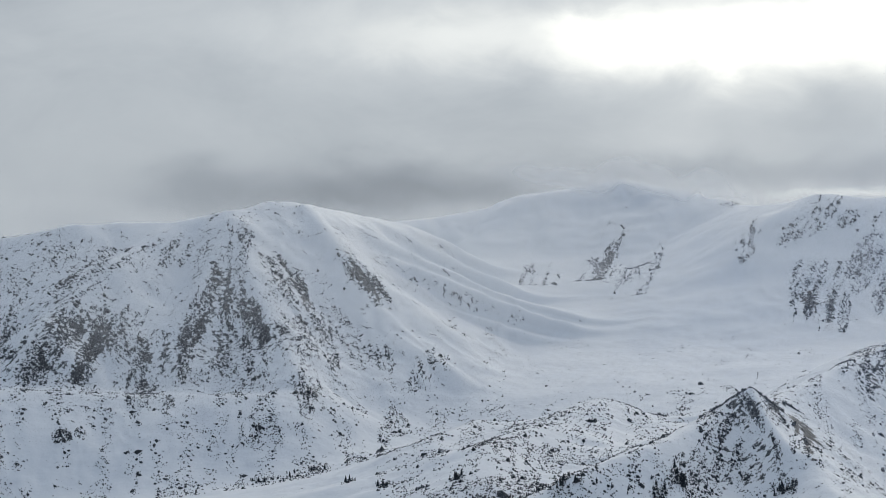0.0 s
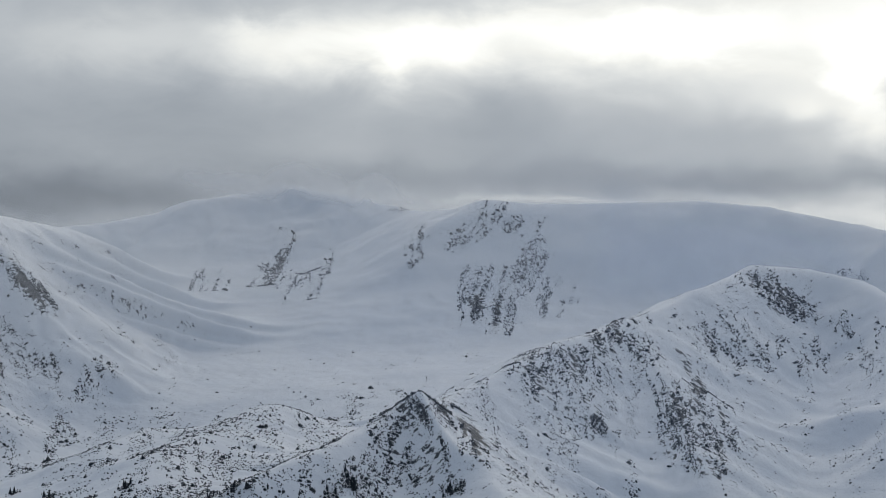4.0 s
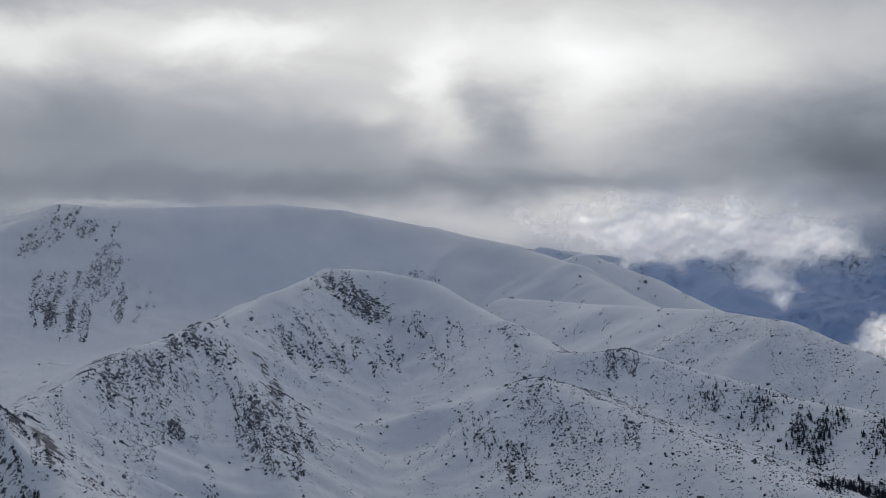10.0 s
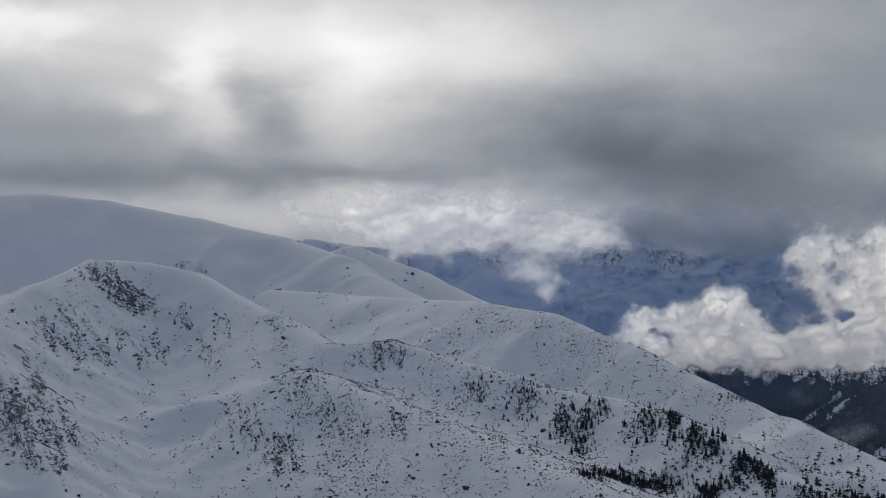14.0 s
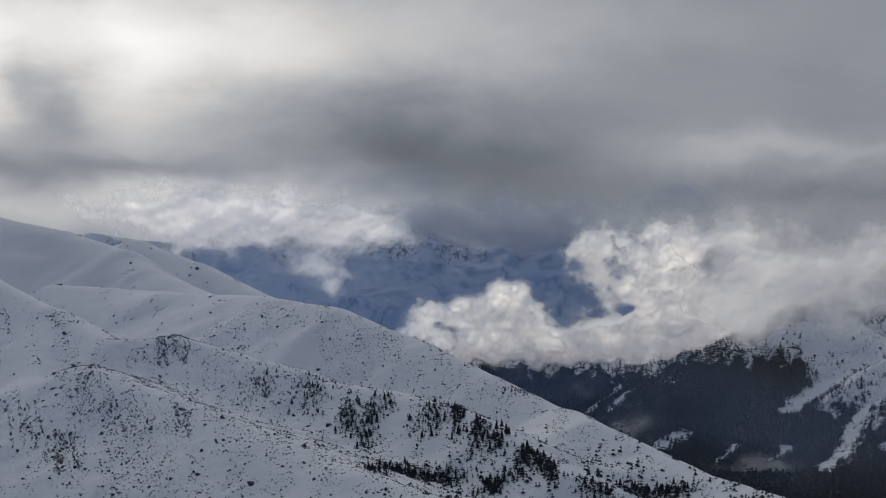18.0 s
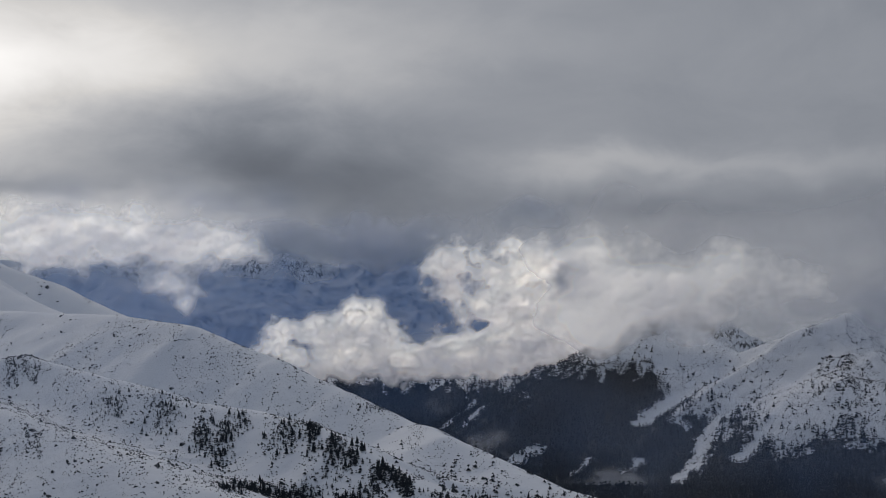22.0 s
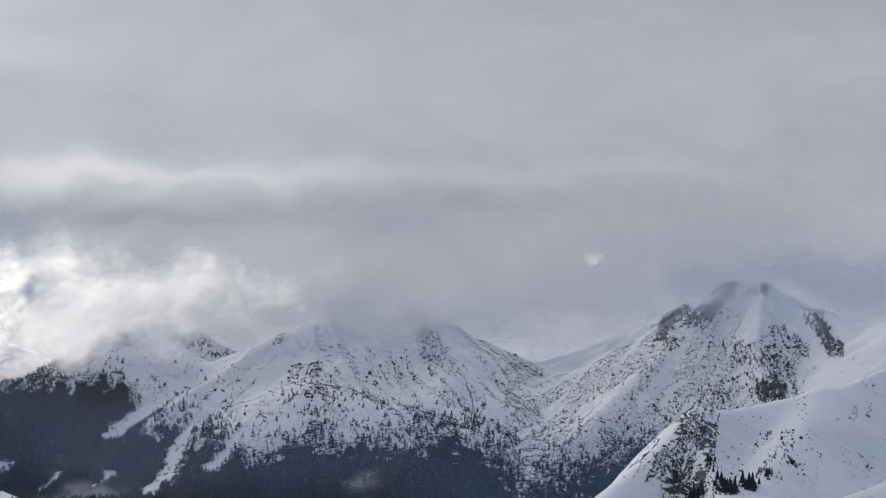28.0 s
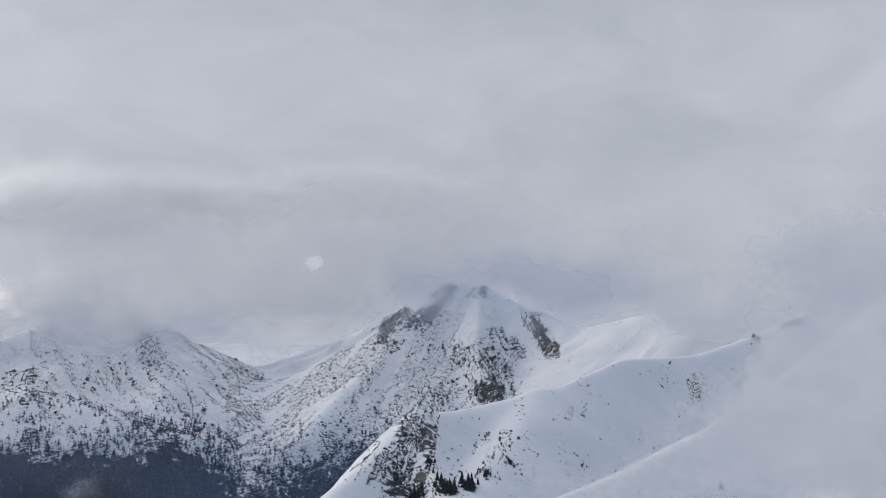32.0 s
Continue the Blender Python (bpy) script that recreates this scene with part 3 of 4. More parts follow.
floor_dark = ramp(t_, calc(t_, "ADD", calc(t_, "MULTIPLY", growth.outputs["Fac"], 0.44), calc(t_, "MULTIPLY", noise_at(t_, 0.2, 5, 0.7), 0.8)), ((0.66, (0, 0, 0)), (0.72, (1, 1, 1))))
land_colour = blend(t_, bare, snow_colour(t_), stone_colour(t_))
t_.links.new(blend(t_, floor_dark, land_colour, (0.007, 0.012, 0.021)), b_.inputs["Base Color"])
bump(t_, b_, calc(t_, "ADD", noise_at(t_, 0.09, 6, 0.6, (1, 1, 0.5)), calc(t_, "MULTIPLY", bare, 0.25)), 0.35, 3.0)

rock_stone, t_, b_ = material("dark_rock_with_snow", 0.85)
cover = calc(t_, "ADD", steepness(t_), calc(t_, "MULTIPLY", calc(t_, "SUBTRACT", noise_at(t_, 0.45, 5, 0.65), 0.5), 1.5))
cover = ramp(t_, cover, ((0.86, (0, 0, 0)), (0.96, (1, 1, 1))))
t_.links.new(blend(t_, cover, stone_colour(t_), snow_colour(t_)), b_.inputs["Base Color"])
bump(t_, b_, noise_at(t_, 0.5, 5, 0.7), 0.8, 1.5)

needle_green, t_, b_ = material("dark_spruce_needles", 0.8)
tone = noise_at(t_, 0.4, 4)
one = t_.nodes.new("ShaderNodeNewGeometry")
tone = calc(t_, "ADD", calc(t_, "MULTIPLY", tone, 0.5), calc(t_, "MULTIPLY", one.outputs["Random Per Island"], 0.5))
green = ramp(t_, tone, ((0.25, (0.007, 0.012, 0.02)), (0.6, (0.016, 0.024, 0.032)), (0.8, (0.034, 0.043, 0.052))))
frost = calc(t_, "ADD", calc(t_, "MULTIPLY", steepness(t_), 0.5), noise_at(t_, 0.9, 4, 0.7))
t_.links.new(blend(t_, ramp(t_, frost, ((0.98, (0, 0, 0)), (1.1, (0.5, 0.5, 0.5)))), green, (0.6, 0.63, 0.68)), b_.inputs["Base Color"])

scrub_green, t_, b_ = material("dwarf_pine_twigs", 0.85)
tone = noise_at(t_, 0.15, 3)
brush = ramp(t_, tone, ((0.35, (0.019, 0.024, 0.031)), (0.55, (0.034, 0.039, 0.045)), (0.75, (0.052, 0.056, 0.06))))
frost = calc(t_, "ADD", calc(t_, "MULTIPLY", steepness(t_), 0.4), noise_at(t_, 0.8, 3, 0.7))
t_.links.new(blend(t_, ramp(t_, frost, ((0.84, (0, 0, 0)), (0.92, (0.8, 0.8, 0.8)))), brush, (0.6, 0.63, 0.68)), b_.inputs["Base Color"])

bark_brown, t_, b_ = material("spruce_bark", 0.9)
t_.links.new(ramp(t_, noise_at(t_, 2.0, 4), ((0.3, (0.03, 0.024, 0.02)), (0.7, (0.07, 0.055, 0.045)))), b_.inputs["Base Color"])


# ---- ground: one sheet out to the horizon, finer where the valley lies ----
def build_mesh(name, verts, faces, mat, is_smooth=False):
    """A mesh from arrays of corners and of faces with equal corner counts."""
    m = bpy.data.meshes.new(name)
    sides = faces.shape[1]
    m.vertices.add(len(verts))
    m.vertices.foreach_set("co", verts.astype(np.float32).ravel())
    m.loops.add(faces.size)
    m.loops.foreach_set("vertex_index", faces.astype(np.int32).ravel())
    m.polygons.add(len(faces))
    m.polygons.foreach_set("loop_start", np.arange(0, faces.size, sides, dtype=np.int32))
    m.polygons.foreach_set("loop_total", np.full(len(faces), sides, np.int32))
    m.polygons.foreach_set("use_smooth", np.full(len(faces), is_smooth))
    m.update()
    m.materials.append(mat)
    return m


AZ_FIRST, AZ_STEP = -15.5, 0.084
fine_azimuths = np.arange(AZ_FIRST, 80.5, AZ_STEP)
azimuths = np.radians(np.concatenate([fine_azimuths, np.arange(81, 344.4, 1.8)]))
ranges = np.concatenate([np.array([0.5, 30, 70, 120, 180, 250, 320, 400, 480, 560]), np.arange(620, 1150, 7.0), np.arange(1150, 2700, 5.2), np.arange(2700, 3720, 6.4), np.arange(3720, 4400, 11.0), np.arange(4400, 4780, 8.0), np.arange(4780, 4960, 25.0)])
AZ, RG = np.meshgrid(azimuths, ranges)
GX, GY = RG * np.sin(AZ), RG * np.cos(AZ)
height, rocky, bushy = land(GX, GY)
rows, cols = AZ.shape
# bare rock is commoner about the outcrops
bare_rock, lie = rocky.reshape(rows, cols), height.reshape(rows, cols)
for place_name, zones in OUTCROPS.items():
    for a0, d0, wide, high, cover, lean in zones:
        c0, c1 = [int(np.clip((a0 + s * np.degrees((wide + abs(lean) * high) / d0) - AZ_FIRST) / AZ_STEP, 0, len(fine_azimuths) - 1)) for s in (-1, 1)]
        r0, r1 = np.searchsorted(ranges, (d0 - 60 - 2 * high, d0 + 60 + 2 * high))
        middle_row, middle_col = np.searchsorted(ranges, d0), int((a0 - AZ_FIRST) / AZ_STEP)
        dz = lie[r0:r1, c0:c1] - lie[middle_row, middle_col]
        dx = np.radians(fine_azimuths[c0:c1] - a0)[None, :] * d0 + lean * dz
        # ragged streaks that run down the fall line
        grit = d0 / 3300.0
        streaky = 0.42 + 1.7 * fbm(dx / (24 * grit) + a0, dz / (75 * grit) + d0 / 70, 3, 66, 0.6) + 0.9 * fbm(dx / (60 * grit), dz / (60 * grit) + a0, 2, 69)
        bare_rock[r0:r1, c0:c1] += {"rock_summit": 1.3, "snow_ridge": 1.0, "valley_mountain": 0.45, "left_peak": 1.25, "left_peak_foot": 1.1, "cirque": 1.05}.get(place_name, 1.15) * cover * np.clip(-0.1 + 1.35 * streaky, 0, 1.35) * np.exp(-(dx / (0.62 * wide)) ** 2 - (dz / (0.66 * high)) ** 2)
index = np.arange(rows * cols).reshape(rows, cols)
quads = np.stack([index[:-1], np.roll(index, -1, 1)[:-1], np.roll(index, -1, 1)[1:], index[1:]], -1)[:, :, ::-1].reshape(-1, 4)


def wooded(az, dist, h, tree_line):
    """Above 0 where forest grows: under a ragged tree line, outside the avalanche tracks."""
    x, y = dist * np.sin(np.radians(az)), dist * np.cos(np.radians(az))
    edge = np.interp(az, *tree_line) + 26 * fbm(az * 2.2, dist / 90.0, 3, 81) + 26 * fbm(x / 26, y / 26, 2, 85)
    grows = (edge - h) / 14
    for a0, d0, a1, d1, half in SNOW_TRACKS:
        (ax, ay), (bx, by) = spot(a0, d0), spot(a1, d1)
        t = np.clip(((x - ax) * (bx - ax) + (y - ay) * (by - ay)) / ((bx - ax) ** 2 + (by - ay) ** 2), 0, 1)
        gap = np.hypot(x - ax - t * (bx - ax), y - ay - t * (by - ay))
        grows = np.minimum(grows, (gap - half * (1 + 1.4 * fbm(x / 30, y / 30, 2, 88))) / 5)
    return grows


# the floor of the wood is coloured nearly black
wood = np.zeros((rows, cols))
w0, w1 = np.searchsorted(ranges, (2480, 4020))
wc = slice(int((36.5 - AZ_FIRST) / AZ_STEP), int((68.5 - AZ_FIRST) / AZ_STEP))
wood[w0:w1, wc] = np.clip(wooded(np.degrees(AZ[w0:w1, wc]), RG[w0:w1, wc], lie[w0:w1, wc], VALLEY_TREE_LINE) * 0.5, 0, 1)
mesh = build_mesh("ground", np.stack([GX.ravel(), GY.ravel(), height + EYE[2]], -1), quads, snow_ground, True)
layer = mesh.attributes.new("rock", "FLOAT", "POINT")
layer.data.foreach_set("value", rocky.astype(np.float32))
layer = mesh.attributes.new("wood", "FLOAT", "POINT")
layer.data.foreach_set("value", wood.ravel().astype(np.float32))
ground = tagged(new("ground", mesh), "snow-covered mountain land with ridges, cirques and a deep valley", "ground", kind="structure")

HEIGHT = height.reshape(rows, cols)[:, :len(fine_azimuths)]
SCRUB = bushy.reshape(rows, cols)[:, :len(fine_azimuths)]
ROCK = rocky.reshape(rows, cols)[:, :len(fine_azimuths)]


def sample(grid, azimuth, distance):
    """A grid of the land between its points, at azimuths (degrees) and distances."""
    c = np.clip((np.asarray(azimuth) - AZ_FIRST) / AZ_STEP, 0, grid.shape[1] - 1.001)
    r = np.clip(np.interp(distance, ranges, np.arange(len(ranges))), 0, len(ranges) - 1.001)
    ci, ri = c.astype(int), r.astype(int)
    cf, rf = c - ci, r - ri
    return (grid[ri, ci] * (1 - cf) + grid[ri, ci + 1] * cf) * (1 - rf) + (grid[ri + 1, ci] * (1 - cf) + grid[ri + 1, ci + 1] * cf) * rf


def at_height(azimuth, distance, goal, reach=90):
    """The distance, near the one given, at which the land along each azimuth has the height asked for."""
    steps = np.linspace(-reach, reach, 61)
    d = distance[:, None] + steps[None, :]
    h = sample(HEIGHT, np.repeat(azimuth[:, None], 61, 1), d)
    miss = np.abs(h - goal[:, None]) + 0.03 * np.abs(steps)[None, :]
    return d[np.arange(len(d)), miss.argmin(1)] + rng.uniform(-1, 1, len(d)) * reach / 60


def on_land(azimuth, distance):
    a = np.radians(azimuth)
    return np.stack([distance * np.sin(a), distance * np.cos(a), EYE[2] + sample(HEIGHT, azimuth, distance)], -1)


def land_axes(azimuth, distance):
    """Downhill, sideways and outward unit vectors of the land."""
    a = np.radians(azimuth)
    out, side = np.stack([np.sin(a), np.cos(a), 0 * a], -1), np.stack([np.cos(a), -np.sin(a), 0 * a], -1)
    gr = (sample(HEIGHT, azimuth, distance + 8) - sample(HEIGHT, azimuth, distance - 8)) / 16
    step = np.degrees(8 / distance)
    gs = (sample(HEIGHT, azimuth + step, distance) - sample(HEIGHT, azimuth - step, distance)) / 16
    up = -out * gr[:, None] - side * gs[:, None] + np.array([0, 0, 1.0])
    up /= np.linalg.norm(up, axis=1, keepdims=True)
    across = np.cross(up, -out)
    across /= np.linalg.norm(across, axis=1, keepdims=True)
    return np.cross(across, up), across, up


def scatter(shapes, picks, places, axes, sizes):
    """Corners and faces of many small shapes, set at places along axes (down, across, up) with sizes (n, 3)."""
    verts, faces, start = [], [], 0
    for k, (sv, sf) in enumerate(shapes):
        w = np.where(picks == k)[0]
        if not len(w):
            continue
        local = sv[None, :, :] * sizes[w][:, None, :]
        v = places[w][:, None, :] + local[..., 0:1] * axes[0][w][:, None, :] + local[..., 1:2] * axes[1][w][:, None, :] + local[..., 2:3] * axes[2][w][:, None, :]
        f = sf[None] + (start + np.arange(len(w)) * len(sv))[:, None, None]
        verts.append(v.reshape(-1, 3)), faces.append(f.reshape(-1, sf.shape[1]))
        start += len(w) * len(sv)
    return np.concatenate(verts), np.concatenate(faces)
# ---- rock outcrops: crowds of jagged blocks and ribs breaking through the snow ----
def shard_shapes(count, squash):
    bm = bmesh.new()
    bmesh.ops.create_icosphere(bm, subdivisions=1, radius=1)
    bm.verts.ensure_lookup_table()
    sv = np.array([v.co[:] for v in bm.verts])
    sf = np.array([[v.index for v in f.verts] for f in bm.faces])
    bm.free()
    made = []
    for _ in range(count):
        v = sv * rng.uniform(0.55, 1.35, (len(sv), 1)) + rng.uniform(-0.18, 0.18, sv.shape)
        v[:, 2] = np.where(v[:, 2] < 0, v[:, 2] * 0.5, v[:, 2] * squash)
        made.append((v, sf))
    return made


SHARDS = shard_shapes(10, 1.0)
RUBBLE = []
for _ in range(8):
    corners = np.array([[1, 0, 0], [-1, 0, 0], [0, 1, 0], [0, -1, 0], [0, 0, 1], [0, 0, -0.5]]) * rng.uniform(0.6, 1.3, (6, 1)) + rng.uniform(-0.2, 0.2, (6, 3))
    RUBBLE.append((corners, np.array([[0, 2, 4], [2, 1, 4], [1, 3, 4], [3, 0, 4], [2, 0, 5], [1, 2, 5], [3, 1, 5], [0, 3, 5]])))
SHARD_MESHES = [build_mesh("rock", v, f, rock_stone) for v, f in SHARDS]
OUTCROP_WORDS = {
    "left_peak": "dark jagged rock ribs on the snowy peak face",
    "left_peak_foot": "grey rock band showing through snow at the foot of the peak",
    "cirque": "dark crag streaked with snow on the cirque headwall",
    "pyramid": "dark broken rock on the small pyramid-shaped ridge",
    "middle": "brownish grey boulders and slabs on the snowy spur",
    "middle_east": "scattered dark boulders on the smooth snow slope",
    "snow_ridge": "steep dark crag on the bright snow ridge",
    "rock_summit": "dark cliff on the misty rock summit",
    "valley_mountain": "grey rocks on the mountain above the forest",
}
for place_name, zones in OUTCROPS.items():
    for a0, d0, wide, high, cover, lean in zones:
        pixel = d0 / 3300.0
        many = int((1.5 if place_name in ("rock_summit", "snow_ridge") else 1.0) * cover * wide * high / pixel ** 2 / 5.0) + 6
        u, v = rng.uniform(-1, 1, many * 6), rng.uniform(-1, 1, many * 6)
        x_m, z_m = u * wide * 0.56 - lean * v * high * 0.5, v * high * 0.56
        slant = x_m + lean * z_m
        streak = 0.95 * fbm(slant / (19 * pixel) + a0, z_m / (80 * pixel) + d0 / 50, 2, 60) + 0.6 * fbm(slant / (6 * pixel) - a0, z_m / (15 * pixel), 2, 64)
        keep = 1.5 * streak + 0.2 - 0.42 * (u * u + v * v) + rng.uniform(-0.1, 0.1, len(u)) > 0
        x_m, z_m = x_m[keep][:many], z_m[keep][:many]
        if len(x_m) < 4:
            continue
        az = a0 + np.degrees(x_m / d0)
        centre = sample(HEIGHT, np.array([a0]), np.array([float(d0)]))[0]
        dist = at_height(az, np.full(len(az), float(d0)), centre + z_m, 40 + high)
        down, across, up = land_axes(az, dist)
        size = {"rock_summit": 0.75, "left_peak": 0.75, "snow_ridge": 0.7, "pyramid": 0.8, "cirque": 0.7}.get(place_name, 0.75) * pixel * np.exp(rng.normal(0.4, 0.45, len(az)))[:, None] * np.stack([rng.uniform(0.8, 2.0, len(az)), rng.uniform(0.4, 0.9, len(az)), rng.uniform(0.7, 1.5, len(az))], -1)
        swing = (-math.atan(lean) * 0.8 + rng.normal(0, 0.35, len(az)))[:, None]
        axes = (down * np.cos(swing) + across * np.sin(swing), across * np.cos(swing) - down * np.sin(swing), up)
        kinds, spots = rng.integers(0, len(SHARDS), len(az)), on_land(az, dist)
        outcrop = new("rock_outcrop")
        outcrop.location = on_land(np.array([a0]), np.array([float(d0)]))[0]
        tagged(outcrop, OUTCROP_WORDS[place_name], "rock outcrop", "rock outcrops of the " + place_name.replace("_foot", "").replace("_east", ""))
        order = np.argsort(-size.prod(1))
        for i in order[:26]:
            stone = new("rock", SHARD_MESHES[kinds[i]])
            stone.parent = outcrop
            turn = np.stack([axes[0][i], axes[1][i], axes[2][i]], -1)
            stone.matrix_basis = Matrix.Translation(Vector(spots[i]) - outcrop.location) @ Matrix(turn.tolist()).to_4x4() @ Matrix.Diagonal((*size[i], 1))
        rest = order[26:]
        if len(rest) > 3:
            vs, fs = scatter(RUBBLE, kinds[rest] % 8, spots[rest] - np.array(outcrop.location), tuple(x[rest] for x in axes), size[rest])
            rubble = new("rubble", build_mesh("rubble", vs, fs, rock_stone))
            rubble.parent = outcrop
            tagged(rubble, kind="stuff")
# ---- dwarf pine scrub and stones: too many to count ----
SCRUB_SHAPES = []
for _ in range(8):
    ring = np.linspace(0, 2 * np.pi, 6)[:5] + rng.uniform(-0.3, 0.3, 5)
    rim = np.stack([np.cos(ring), np.sin(ring), rng.uniform(-0.25, 0.2, 5)], -1) * rng.uniform(0.6, 1.25, (5, 1))
    tip = np.array([[rng.uniform(-0.3, 0.3), rng.uniform(-0.3, 0.3), rng.uniform(0.8, 1.2)]])
    SCRUB_SHAPES.append((np.concatenate([rim, tip]), np.array([[i, (i + 1) % 5, 5] for i in range(5)])))


def scrub_patch(label, az_low, az_high, near, far, count, size, bias=0.0, run=None):
    """Scrub on the land; run is the plan heading, in degrees, of the lines in which it grows."""
    az = rng.uniform(az_low, az_high, count * 9)
    dist = np.sqrt(rng.uniform(near ** 2, far ** 2, count * 9))
    x, y = dist * np.sin(np.radians(az)), dist * np.cos(np.radians(az))
    lush = sample(SCRUB, az, dist)
    # tongues that run with the slope, and open snow between them
    tongue = 1.5 * fbm(az * 1.6 + 5, dist / 140.0, 3, 70) + 0.9 * fbm(x / 22, y / 22, 3, 74)
    if run is not None:
        c, s = math.cos(radians(run)), math.sin(radians(run))
        tongue = 1.7 * fbm((x * c - y * s) / 26, (x * s + y * c) / 260, 3, 77) + 0.7 * fbm(x / 16, y / 16, 2, 74)
    keep = tongue + 0.9 * lush - 0.72 + bias + rng.normal(0, 0.1, len(az)) > 0
    az, dist = az[keep][:count], dist[keep][:count]
    down, across, up = land_axes(az, dist)
    grow = size * np.exp(rng.normal(-0.1, 0.55, len(az)))[:, None] * np.stack([rng.uniform(0.8, 1.7, len(az)), rng.uniform(0.7, 1.5, len(az)), rng.uniform(0.6, 1.1, len(az))], -1)
    vs, fs = scatter(SCRUB_SHAPES, rng.integers(0, 8, len(az)), on_land(az, dist), (down, across, up), grow)
    tagged(new("dwarf_pine_scrub", build_mesh("dwarf_pine_scrub", vs, fs, scrub_green)), label, "scrub", kind="stuff")


scrub_patch("dark dwarf pine and stones dotting the foot of the peak", -15, -1, 2150, 2560, 9500, 0.7, 0.0)
scrub_patch("sparse dark stones on the upper faces of the peak", -15, 2, 2500, 2900, 2000, 0.8, 0.1)
scrub_patch("dark scrub in lines along the snowy moraines", -2, 9, 1650, 2500, 12000, 0.72, 0.12)
scrub_patch("rows of dark scrub covering the low end of the rocky ridge", -0.5, 8.5, 1250, 1720, 11000, 0.55, 0.22, 14)
scrub_patch("few dark stones on the snow of the cirque floor", 1, 12, 2200, 2950, 700, 0.85, 0.05)
scrub_patch("dark scrub on the flanks of the small rocky ridge", 1, 16, 1250, 1900, 14000, 0.48, 0.06)
scrub_patch("stones and scrub scattered over the middle slopes", 11, 28, 1550, 2350, 4500, 0.65, -0.05)
scrub_patch("dark scrub covering the broad snow shoulder", 25, 46, 1420, 2350, 34000, 0.52, 0.2)
scrub_patch("sparse dots of scrub on the far snow slopes", 20, 38, 2350, 3300, 1500, 1.0, -0.1)
scrub_patch("scrub in fine lines down the slopes above the forest", 42, 54, 3000, 3680, 11000, 0.75, 0.08, 86)
scrub_patch("scrub in fine lines fanning out below the misty summit", 53, 60, 2950, 3680, 16000, 0.68, 0.14, 33)
scrub_patch("dense dark scrub lines on the side of the stream gully", 58.8, 68, 2950, 3600, 24000, 0.7, 0.24, 86)
scrub_patch("light scatter of scrub on the bright snow ridge", 60, 80, 1150, 2000, 3500, 0.6, 0.1)


# ---- spruces ----
def spruce_arrays(tall, tiers, spokes):
    """Crown of drooping, ragged whorls, as corners and triangles; unit height."""
    verts, faces = [], []
    for i in range(tiers):
        f = i / tiers
        low, high = 0.08 + 0.84 * f, min(1.0, 0.08 + 0.84 * f + 0.30 * (1 - 0.45 * f))
        wide = 0.19 * (1 - f) ** 0.8 + 0.02
        start = len(verts)
        turn = rng.uniform(0, 6.28)
        for k in range(spokes * 2):
            reach = wide * (rng.uniform(0.85, 1.25) if k % 2 == 0 else rng.uniform(0.4, 0.6))
            a = turn + np.pi * k / spokes
            verts.append((reach * np.cos(a), reach * np.sin(a), low + (-0.015 if k % 2 == 0 else 0.035)))
        verts.append((0, 0, high))
        faces += [(start + k, start + (k + 1) % (spokes * 2), start + spokes * 2) for k in range(spokes * 2)]
    return np.array(verts) * tall, np.array(faces)


def trunk_arrays(tall):
    ring = [(np.cos(a), np.sin(a)) for a in np.linspace(0, 2 * np.pi, 7)[:6]]
    verts = [(0.018 * c, 0.018 * s, -0.03) for c, s in ring] + [(0.004 * c, 0.004 * s, 0.9) for c, s in ring]
    faces = [(k, (k + 1) % 6, 6 + (k + 1) % 6, 6 + k) for k in range(6)]
    return np.array(verts) * tall, np.array(faces)


SPRUCES = []
for number in range(5):
    crown_mesh = build_mesh("crown", *spruce_arrays(1.0, 9, 6), needle_green)
    trunk_mesh = build_mesh("trunk", *trunk_arrays(1.0), bark_brown)
    SPRUCES.append((crown_mesh, trunk_mesh))


def plant_spruce(az, dist, tall, label, group):
    place = on_land(np.array([az]), np.array([dist]))[0]
    crown_mesh, trunk_mesh = SPRUCES[int(rng.integers(0, 5))]
    tree = new("spruce_tree")
    tree.matrix_basis = Matrix.LocRotScale(Vector(place) - Vector((0, 0, 0.2)), Euler((rng.normal(0, 0.03), rng.normal(0, 0.03), rng.uniform(0, 6.28))), Vector((tall * rng.uniform(0.9, 1.3), tall * rng.uniform(0.9, 1.3), tall)))
    for part_name, data in (("trunk", trunk_mesh), ("crown", crown_mesh)):
        piece = new(part_name, data)
        piece.parent = tree
    return tagged(tree, label, "tree", group)


# stands of spruce: azimuth, distance, spread sideways, spread along the slope (m), trees, height
STANDS = {}
STANDS["shoulder"] = ("young dark spruce growing in a gully of the snow shoulder", ((30.73, 1866, 17, 25, 10, 7), (31.16, 1854, 11, 17, 6, 7), (32.45, 1824, 18, 33, 16, 8), (33.56, 1770, 10, 30, 12, 9), (34.15, 1740, 12, 42, 20, 9), (34.66, 1764, 16, 19, 8, 8), (36.10, 1710, 17, 26, 14, 9), (36.94, 1698, 7, 31, 10, 10), (37.53, 1650, 11, 30, 12, 10), (38.11, 1632, 11, 25, 10, 10), (38.94, 1596, 8, 24, 9, 10), (39.60, 1578, 7, 17, 8, 10), (35.26, 1608, 22, 17, 20, 8), (34.41, 1530, 12, 13, 8, 7), (36.27, 1608, 15, 12, 12, 8), (38.28, 1572, 19, 13, 12, 9)))
